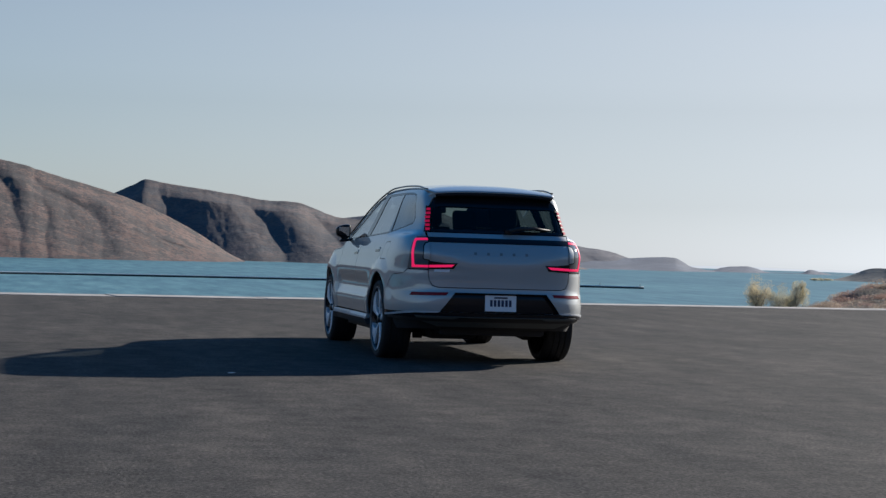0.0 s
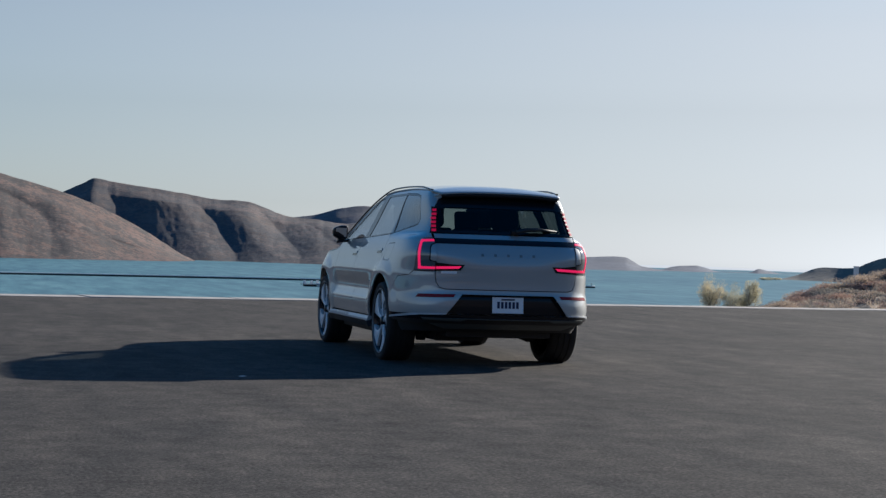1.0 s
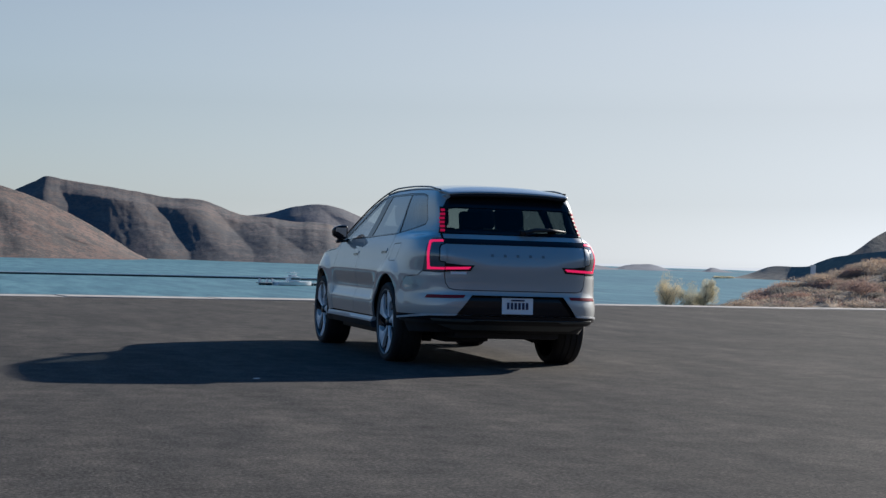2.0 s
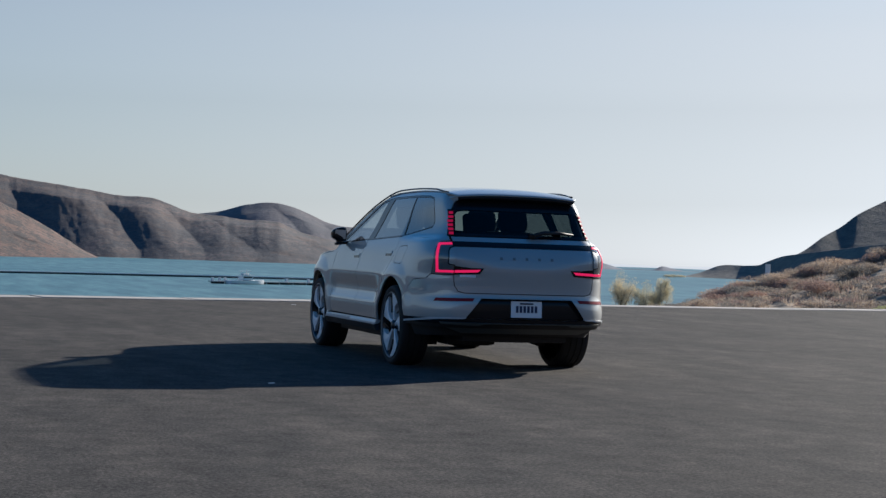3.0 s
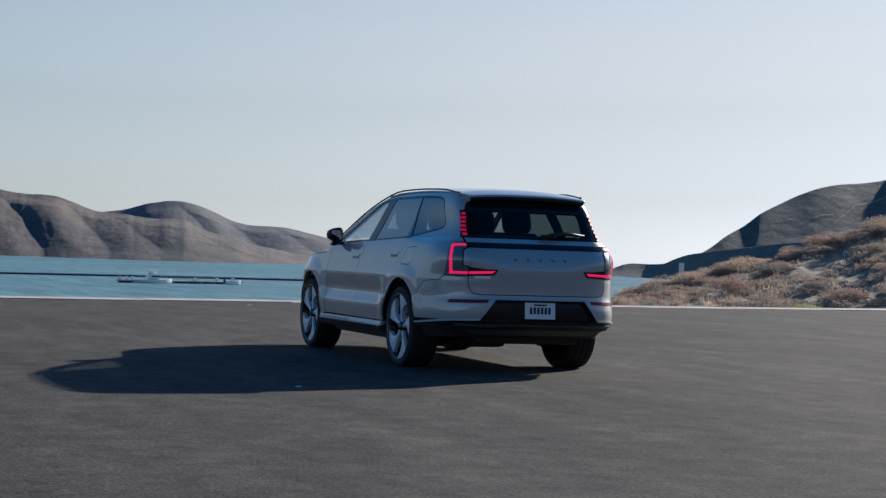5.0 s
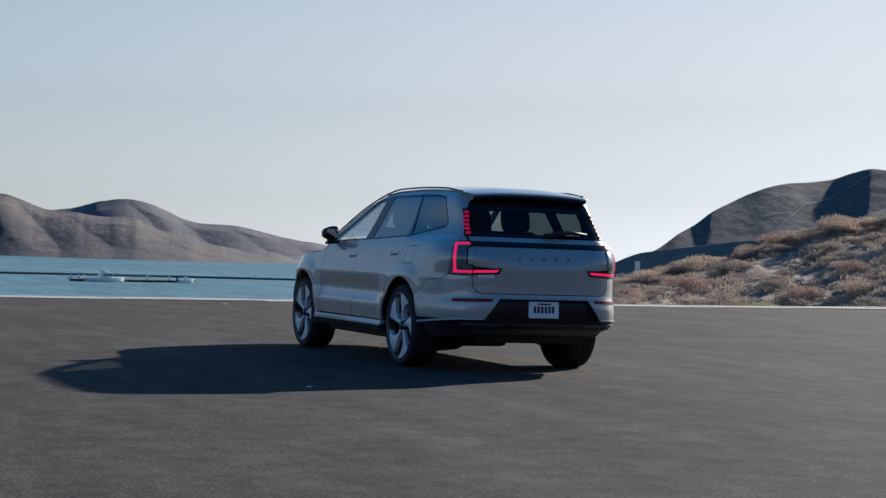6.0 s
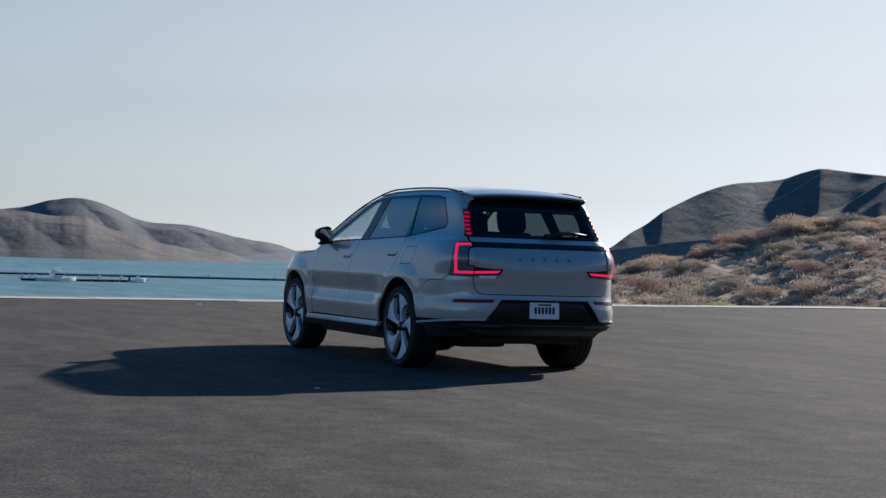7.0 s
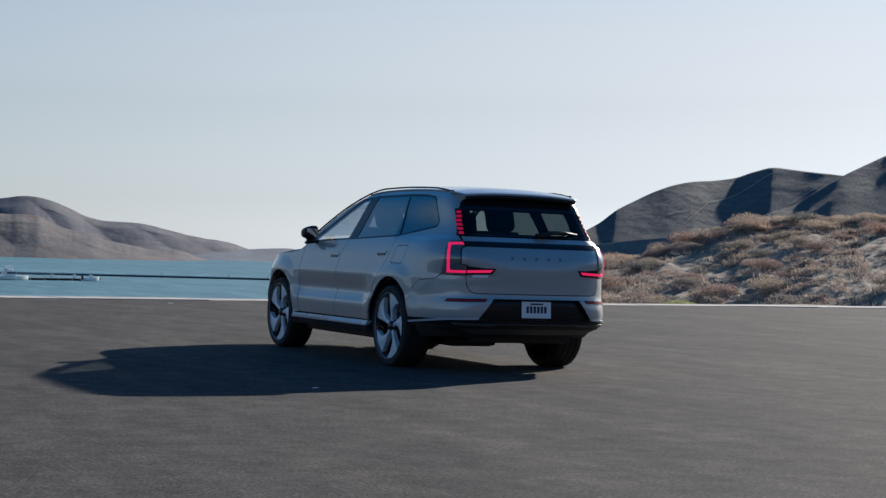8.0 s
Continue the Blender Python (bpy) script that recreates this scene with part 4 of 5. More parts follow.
    recess = outline(both(xs((0.445, 0.690), (0.585, 0.508))))
    low = outline(ys((-1.955, 0.45), *JOINT) + [("q", 2.528, 0.900)] + xs((0.690, 0.900), (0.690, 0.86), (0.682, 0.80), (0.652, 0.750), (0.60, 0.736), (-0.60, 0.736), (-0.652, 0.750), (-0.682, 0.80), (-0.690, 0.86), (-0.690, 0.900)) + [("q", 3.472, 0.900)]
                  + [("q", 6 - q_at("y", a, b), b) for a, b in JOINT[::-1]] + [("q", 6 - q_at("y", -1.955, 0.45), 0.45), ("x", -0.80, 0.502), ("x", 0.80, 0.502)])
    bumper = panel("rear_bumper", low, PAINT, car, holes=[recess])
    panel("plate_recess", recess, BLACK, bumper, off=-0.045, depth=-0.045, gap=0, label="gloss black number plate recess")
    lip = lambda z0, z1, y0: outline(ys((y0, z0), (y0, z1)) + xs((0.80, z1 + 0.002), (-0.80, z1 + 0.002)) + [("q", 6 - q_at("y", y0, z1), z1), ("q", 6 - q_at("y", y0, z0), z0), ("x", -0.80, z0 + 0.002), ("x", 0.80, z0 + 0.002)])
    panel("bumper_strip", lip(0.452, 0.498, -1.95), BLACK, bumper, off=0.006, depth=0.06, gap=0, label="gloss black bumper strip")
    # silver colour stands for sky reflected along the black strip's top edge
    for left in (False, True):
        panel("bumper_sheen", outline(ys((-1.955, 0.447), (-1.955, 0.464)) + xs((0.86, 0.503), (0.70, 0.512), (0.58, 0.512), (0.60, 0.502), (0.80, 0.494)), left), SILVER_TRIM, bumper, off=0.010, depth=0.02, gap=0, grid=0.02, label="thin silver strip painting sky sheen on the bumper edge")
    panel("lower_lip", outline(both(xs((0.79, 0.470), (0.77, 0.452), (0.46, 0.446), (0.40, 0.462)))), GREY_PLASTIC, bumper, off=0.012, depth=0.03, gap=0, grid=0.03, label="dull grey lower lip")
    panel("lower_bumper", outline(ys((-1.96, 0.425), (-1.96, 0.450)) + xs((0.80, 0.450), (-0.80, 0.450)) + [("q", 6 - q_at("y", -1.96, 0.450), 0.450), ("q", 6 - q_at("y", -1.96, 0.425), 0.425), ("x", -0.80, 0.408), ("x", 0.80, 0.408)]), MATT, bumper, off=-0.012, depth=0.06, gap=0)
    panel("skid_plate", outline(both(xs((0.745, 0.407), (0.58, 0.352)))), GREY_PLASTIC, bumper, off=-0.016, depth=0.05, gap=0, label="dull grey skid plate")
    panel("valance", outline(both(xs((0.56, 0.375), (0.46, 0.285)))), MATT, bumper, off=-0.10, depth=0.10, gap=0)
    # number plate with bars
    plate = part("number_plate", box((0.305, 0.008, 0.152), (0, -2.636, 0.598), 0.006, (-3, 0, 0)), PLATE, car, "white number plate with dark bars")
    for i in range(6):
        part("plate_bar", box((0.024, 0.004, 0.062), (-0.0925 + i * 0.037, -2.641, 0.600), 0.0, (-3, 0, 0)), PLATE_INK, plate)
    part("plate_line", box((0.13, 0.004, 0.014), (0, -2.6425, 0.652), 0.0, (-3, 0, 0)), PLATE_INK, plate)
    part("plate_line", box((0.15, 0.004, 0.010), (-0.03, -2.6395, 0.538), 0.0, (-3, 0, 0)), PLATE_INK, plate)
    part("sticker", box((0.032, 0.004, 0.020), (0.115, -2.6395, 0.541), 0.0, (-3, 0, 0)), PLATE_GREEN, plate, "green sticker")

    # ---- roof, bonnet, windscreen ----
    edge_q = lambda y, z: shell(np.array([q_at("y", y, z)]), np.array([z]))[0][0]

    def cross(name, rows_, mat, crown, bulge=0.0, k=24, power=2.6, thick=0.02, label=""):
        """A sheet spanning the car between edge points on both sides."""
        verts, faces = [], []
        u = np.linspace(-1, 1, 2 * k + 1)
        for i, (x, y, z, c) in enumerate(rows_):
            lift = 1 - np.abs(u) ** power
            verts += [(x * a, y + bulge * (1 - a * a), z + c * l) for a, l in zip(u, lift)]
        ob = obj(name, verts, grid_faces(len(rows_), 2 * k + 1), mat, car, True, label)
        if thick:
            s = ob.modifiers.new("thickness", "SOLIDIFY")
            s.thickness, s.offset = thick, 0.0
        return ob

    rows_ = []
    for y in np.linspace(-0.27, -2.02, 36):
        z = float(smooth_curve(sorted(ROOF_EDGE), np.array([y]))[0]) + 0.002
        e = edge_q(y, z)
        rows_.append((e[0] + 0.002, y, z, 0.042 + 0.012 * math.sin(math.pi * (y + 2.1) / 1.9)))
    for y, w, z, c in ((-2.10, 0.645, 1.664, 0.036), (-2.16, 0.628, 1.656, 0.032), (-2.22, 0.612, 1.646, 0.030), (-2.27, 0.596, 1.637, 0.026), (-2.285, 0.590, 1.628, 0.024)):
        rows_.append((w, y, z, c))
    cross("roof", rows_, PAINT, 0.04, thick=0.012)
    rows_ = [(0.585, -2.280, 1.622, 0.024), (0.575, -2.270, 1.600, 0.020), (0.56, -2.20, 1.592, 0.016), (0.55, -2.12, 1.598, 0.014)]
    cross("spoiler_underside", rows_, BLACK, 0.02, thick=0.008, label="gloss black underside of the roof spoiler")
    for s in (1, -1):
        # black fin between the spoiler and the pillar
        v = [(0.62, -2.06, 1.66), (0.592, -2.275, 1.632), (0.575, -2.262, 1.600), (0.60, -2.15, 1.580), (0.655, -2.10, 1.60)]
        v = [(s * a, b, c) for a, b, c in v]
        w2 = [(a - s * 0.03, b, c) for a, b, c in v]
        n = len(v)
        obj("spoiler_fin", v + w2, [tuple(range(n)), tuple(range(n, 2 * n))[::-1]] + [(i, (i + 1) % n, n + (i + 1) % n, n + i) for i in range(n)], PAINT, car)
        rail = []
        for y in (0.80, 0.62, 0.45, 0.28, 0.10, -0.10, -0.29, -0.45, -0.60, -0.80, -1.0, -1.2, -1.4, -1.6, -1.8, -1.95, -2.06, -2.13):
            z = float(smooth_curve(sorted(ROOF_EDGE), np.array([max(y, -2.06)]))[0])
            e = edge_q(max(y, -2.06), z)
            lift = 0.022 * float(smoothstep(-0.05, -0.6, np.array(y)) * smoothstep(-2.16, -1.8, np.array(y)))
            rail.append((s * (e[0] + 0.004), y + 0.012, z + 0.006 + lift))
        v, f = tube(rail, 0.0085, 10)
        obj("roof_rail", v, f, BLACK, car, True, "slim black roof rail")
    rows_ = []
    for y, z in ((0.845, 1.205), (0.72, 1.272), (0.58, 1.346), (0.45, 1.412), (0.28, 1.486), (0.10, 1.556), (-0.10, 1.612), (-0.27, 1.660)):
        e = edge_q(y, z)
        rows_.append((e[0] - 0.01, y + 0.02, z + 0.004, 0.05))
    cross("windscreen", rows_, CLEAR, 0.05, 0.16, thick=0)
    rows_ = []
    for y, z in ((0.86, 1.10), (1.06, 1.08), (1.3, 1.065), (1.5, 1.047), (1.75, 1.026), (1.94, 1.008), (2.05, 0.980), (2.15, 0.950), (2.22, 0.915)):
        e = edge_q(min(y, 2.2), z)
        rows_.append((e[0] - 0.004 if y < 2.1 else e[0] * 0.9, y, z, 0.085 - 0.02 * (y - 0.9)))
    cross("bonnet", rows_, PAINT, 0.08, 0.10, thick=0.012)
    for s in (1, -1):
        v, f = [], []
        for i, (y, z) in enumerate(((0.98, 1.085), (0.88, 1.155), (0.80, 1.200))):
            e = edge_q(y, z)
            v += [(s * (e[0] + 0.002), y, z), (s * (e[0] - 0.10), y + 0.06, z + 0.02), (s * (e[0] - 0.10), y + 0.04, z - 0.10), (s * e[0] * 0.99, y, z - 0.10)]
        f = [(i * 4 + k, i * 4 + (k + 1) % 4, (i + 1) * 4 + (k + 1) % 4, (i + 1) * 4 + k) for i in range(2) for k in range(4)] + [(0, 1, 2, 3), (11, 10, 9, 8)]
        obj("cowl_corner", v, f, BLACK, car)

    # ---- mirrors ----
    for s in (1, -1):
        bm = box((0.165, 0.17, 0.158), (0, 0, 0), 0.058, seg=5)
        for vert in bm.verts:
            x, y, z = vert.co
            vert.co.z = z * (1.0 - 5.0 * max(x, 0)) + 0.10 * min(x, 0) * -1 * 0.3
            if y > 0:
                vert.co.x *= 1 - 3.0 * y
                vert.co.z *= 1 - 3.5 * y
        if s < 0:
            bmesh.ops.scale(bm, vec=(-1, 1, 1), verts=bm.verts[:])
        bm.transform(Matrix.Translation((s * 0.980, 0.62, 1.262)))
        shell_ob = part("door_mirror", bm, BLACK, car, "black door mirror", True)
        part("mirror_glass", box((0.118, 0.006, 0.098), (s * 0.976, 0.536, 1.262), 0.002, (7, 0, s * 4)), MIRROR, shell_ob)
        arm = box((0.15, 0.08, 0.032), (s * 0.935, 0.63, 1.168), 0.014, (0, s * 8, 0))
        box((0.06, 0.07, 0.05), (s * 0.965, 0.63, 1.190), 0.015, bm=arm)
        part("mirror_arm", arm, BLACK, shell_ob)

    # ---- wiper, aerial fin ----
    v, f = tube([(0.10, -2.50, 1.285), (0.20, -2.485, 1.312), (0.36, -2.46, 1.318), (0.53, -2.42, 1.306)], [0.022, 0.022, 0.019, 0.012], 8, 0.9)
    obj("wiper", v, f, MATT, car, True, "black rear wiper lying across the glass")
    part("wiper_hub", box((0.07, 0.04, 0.045), (0.09, -2.485, 1.282), 0.012), BLACK, car)

    # ---- inner structure ----
    for left in (False, True):
        for name, pts in (("inner_shell", ys((1.96, 0.42), (1.96, 0.95), (0.86, 1.08), (0.78, 1.15), (-0.22, 1.18), (-1.36, 1.21)) + xs((0.80, 1.19), (0.72, 1.19), (0.72, 1.23), (0.005, 1.23), (0.005, 0.29)) + ys((-1.97, 0.29), *[(a, b) for _, a, b in arc(-HUB_Y, 176, 4)], (-0.98, 0.30), (0.98, 0.30), *[(a, b) for _, a, b in arc(HUB_Y, 176, 4)][::-1])),):
            q = outline(pts, left)
            panel(name, q, CABIN, car, off=-0.06, depth=0, gap=0, grid=0.08)
    floor = box((1.66, 1.94, 0.12), (0, 0.0, 0.29), 0.03)
    box((1.05, 1.5, 0.14), (0, -1.62, 0.345), 0.05, bm=floor)
    box((1.05, 1.0, 0.14), (0, 1.45, 0.345), 0.05, bm=floor)
    part("underbody", floor, MATT, car)
    axle = box((1.25, 0.14, 0.10), (0, -HUB_Y, 0.30), 0.03)
    part("rear_axle", axle, MATT, car)
    part("front_axle", box((1.25, 0.12, 0.10), (0, HUB_Y, 0.32), 0.03), MATT, car)
    part("drive_unit", box((0.50, 0.36, 0.16), (-0.30, -1.80, 0.30), 0.06), MATT, car)
    for s in (1, -1):
        part("suspension_arm", box((0.10, 0.50, 0.07), (s * 0.52, -1.35, 0.27), 0.02, (8, 0, s * 12)), MATT, car)

    # ---- cabin ----
    part("cabin_floor", box((1.62, 3.4, 0.06), (0, -0.65, 0.55), 0.02), CABIN, car)
    part("dashboard", box((1.50, 0.45, 0.30), (0, 0.75, 1.00), 0.08, seg=3), CABIN, car)
    part("headlining", box((1.20, 1.72, 0.11), (0, -1.13, 1.605), 0.03), CABIN, car)
    part("load_cover", box((1.36, 0.45, 0.04), (0, -2.12, 1.13), 0.01), CABIN, car)

    def seat(x, y, w, h, tilt, name="seat"):
        ob = part(name, box((w, 0.50, 0.20), (x, y + 0.20, 0.72), 0.06, (4, 0, 0), 3), SEAT, car, smooth=True)
        part("seat_back", box((w, 0.16, h), (x, y - 0.08, 0.80 + h / 2 - 0.04), 0.06, (tilt, 0, 0), 4), SEAT, ob, smooth=True)
        pillow = box((0.15, 0.12, 0.14), (0, 0, 0), 0.058, seg=5)
        bmesh.ops.scale(pillow, vec=(2.0, 1.0, 1.8), verts=pillow.verts[:])
        pillow.transform(pose(x, y - 0.155 - 0.10 * (h - 0.55), 0.80 + h + 0.075, tilt - 4, 0, 0))
        part("headrest", pillow, SEAT, ob, smooth=True)
        for dx in (-0.06, 0.06):
            part("headrest_post", box((0.014, 0.014, 0.14), (x + dx, y - 0.15, 0.80 + h - 0.02), 0.003), CHROME, ob)

    for x in (-0.40, 0.40):
        seat(x, 0.0, 0.54, 0.58, -14)
        seat(x, -0.95, 0.54, 0.57, -12)
        seat(x * 0.78, -1.72, 0.50, 0.27, -8)
    ob = part("seat", box((0.30, 0.50, 0.18), (0, -0.75, 0.72), 0.05, (4, 0, 0), 3), SEAT, car, smooth=True)
    part("headrest", box((0.25, 0.10, 0.20), (0, -1.10, 1.40), 0.045, (-14, 0, 0), 4), SEAT, ob, smooth=True)
    part("seat_back", box((0.30, 0.15, 0.52), (0, -1.03, 1.02), 0.05, (-12, 0, 0), 3), SEAT, ob, smooth=True)
    rim_v, rim_f = lathe([(0.0, 0.18), (0.012, 0.19), (0.0, 0.20), (-0.012, 0.19)], 32)
    obj("steering_wheel", [(-0.40 + c * 0.0 + b, 0.46 + 0.35 * c + a, 1.06 + c * 0.94) for a, b, c in rim_v], rim_f, CABIN, car, True)
    v, f = tube([(0.0, 0.33, 1.60), (0.0, 0.27, 1.545)], 0.012)
    stem = obj("inner_mirror", v, f, CABIN, car)
    part("inner_mirror_glass", box((0.22, 0.03, 0.07), (0, 0.25, 1.535), 0.012, (10, 0, 0)), CABIN, stem)
    for left in (False, True):
        for a, b in (((-0.33, 1.62), (-0.24, 1.23)), ((-1.27, 1.63), (-1.40, 1.27))):
            q = outline(ys((a[0] + 0.05, a[1]), (b[0] + 0.05, b[1]), (b[0] - 0.14, b[1]), (a[0] - 0.13, a[1])), left, 0.06)
            panel("pillar_lining", q, CABIN, car, off=-0.035, depth=0.03, gap=0, grid=0.08)
    for s in (1, -1):
        q = outline(xs((s * 0.68, 1.25), (s * 0.60, 1.57)) + [("q", q_at("y", -2.0, 1.6) if s > 0 else 6 - q_at("y", -2.0, 1.6), 1.6), ("q", q_at("y", -2.1, 1.25) if s > 0 else 6 - q_at("y", -2.1, 1.25), 1.25)], False, 0.06)
        panel("pillar_lining", q, CABIN, car, off=-0.04, depth=0.02, gap=0, grid=0.08)

    # ---- wheels ----
    def wheel_at(x_out, y, s, turn):
        ob = tagged(new("wheel"), "")
        ob.parent = car
        ob.matrix_local = pose(s * x_out, y, HUB_Z - 0.002, 0, 0, 0 if s > 0 else 180)
        w = 0.275
        prof = [(-0.006, 0.318), (0.0, 0.327), (0.006, 0.348), (0.004, 0.366), (-0.010, 0.380), (-0.030, 0.3865)]
        for g in (-0.075, -0.135, -0.195):
            prof += [(g + 0.006, 0.3885), (g + 0.005, 0.380), (g - 0.005, 0.380), (g - 0.006, 0.3885)]
        prof += [(-w + 0.03, 0.3865), (-w + 0.010, 0.380), (-w - 0.004, 0.366), (-w - 0.006, 0.348), (-w, 0.327), (-w + 0.006, 0.318)]
        v, f = lathe(prof, 72)
        obj("tyre", v, f, TYRE, ob, True, "black low-profile tyre").data.set_sharp_from_angle(angle=radians(40))
        v, f = lathe([(0.002, 0.320), (0.004, 0.314), (-0.006, 0.307), (-0.05, 0.298), (-0.24, 0.292), (-0.26, 0.318)], 72, closed=False)
        rim = obj("rim", v, f, DARK_ALLOY, ob, True, "black and machined five-spoke alloy rim")
        v, f = lathe([(0.005, 0.319), (0.007, 0.315), (0.004, 0.309), (-0.002, 0.307)], 72, closed=False)
        obj("rim_edge", v, f, SATIN_ALLOY, rim, True, "satin grey rim edge")
        v, f = lathe([(-0.13, 0.0), (-0.13, 0.292)], 48, closed=False)
        obj("brake_backing", v, f, MATT, rim, True)
        v, f = lathe([(-0.085, 0.06), (-0.085, 0.195), (-0.105, 0.195), (-0.105, 0.06)], 48)
        obj("brake_disc", v, f, DARK_ALLOY, rim, True)
        v, f = lathe([(-0.006, 0.0), (-0.006, 0.034), (-0.016, 0.040), (-0.06, 0.070)], 24, closed=False)
        obj("hub_cap", v, f, DARK_ALLOY, rim, True)
        for i in range(5):
            a = radians(turn + 72 * i)
            def pt(r, deg, x):
                b = a + radians(deg)
                return (x, r * math.cos(b) * -1 if s < 0 else r * math.cos(b), r * math.sin(b))
            # broad machined blade with a raised crease, an open window beside it
            radii = (0.050, 0.090, 0.13, 0.165, 0.205, 0.245, 0.282, 0.311)
            lead = (4, 8, 10, 10, 10, 10, 10, 10)
            trail = (46, 31, 28, 31, 38, 46, 54, 60)
            v, f = [], []
            for r, d0, d1 in zip(radii, lead, trail):
                base = -0.010 - 0.022 * (1 - r / 0.31) ** 2
                mid = d0 + (d1 - d0) * (0.30 + 0.25 * r / 0.31)
                for d, x in ((d0, base - 0.003), (mid, base + 0.004), (d1, base - 0.003), (d1, base - 0.05), (d0, base - 0.05)):
                    v.append(pt(r, d, x))
            for k in range(len(radii) - 1):
                for j in range(5):
                    f.append((5 * k + j, 5 * k + (j + 1) % 5, 5 * k + 5 + (j + 1) % 5, 5 * k + 5 + j))
            bm = bmesh.new()
            bv = [bm.verts.new(p) for p in v]
            for q in f:
                bm.faces.new([bv[j] for j in q])
            part("spoke", bm, ALLOY, rim, "machined alloy spoke")
            fin = [(0.14, 52), (0.292, 68), (0.292, 71), (0.17, 60)]
            n = len(fin)
            v = [pt(r, d, -0.022) for r, d in fin] + [pt(r, d, -0.06) for r, d in fin]
            f = [tuple(range(n)), tuple(range(n, 2 * n))[::-1]] + [(k, (k + 1) % n, n + (k + 1) % n, n + k) for k in range(n)]
            obj("spoke_insert", v, f, DARK_ALLOY, rim)
        return ob

    for s in (1, -1):
        wheel_at(0.962, HUB_Y, s, 83)
        wheel_at(0.966, -HUB_Y, s, 75)
    return car


build_car()


# ---- on the lake ----
def polar(az, d, z=0.0):
    return (EYE[0] + d * math.sin(radians(az)), EYE[1] + d * math.cos(radians(az)), z)


def build_boom():
    """A floating boom: dark cylinders end to end, a pale tube for their sunlit tops."""
    boom = tagged(new("floating_boom"), "long floating boom of dark cylinders across the water", "boom")
    path = [Vector(polar(az, 410 + 3.1 * az - 0.030 * az * az, WATER_Z)) for az in np.linspace(-14, 20.05, 161)]
    steps = [0.0]
    for a, b in zip(path, path[1:]):
        steps.append(steps[-1] + (b - a).length)
    at = lambda s: Vector([float(np.interp(s, steps, [p[i] for p in path])) for i in range(3)])
    count = int(steps[-1] / 6)
    for i in range(count):
        a, b = at(steps[-1] * i / count + 0.02), at(steps[-1] * (i + 1) / count - 0.02)
        v, f = tube([a + Vector((0, 0, 0.12)), b + Vector((0, 0, 0.12))], 0.27, 8)
        obj("float", v, f, DARK_HULL, boom)
    # white tube paints in the sun's highlight along the floats
    v, f = tube([p + Vector((0, 0, 0.50)) for p in path], 0.13, 6)
    obj("float_highlight", v, f, WHITE_HULL, boom, True, "pale tube standing for the sunlit tops of the floats")
    for x in (steps[-1] - 30, steps[-1] - 12, steps[-1] - 1):
        v, f = tube([at(x), at(x) + Vector((0, 0, 1.3))], 0.09, 6)
        obj("post", v, f, GREY_HULL, boom)


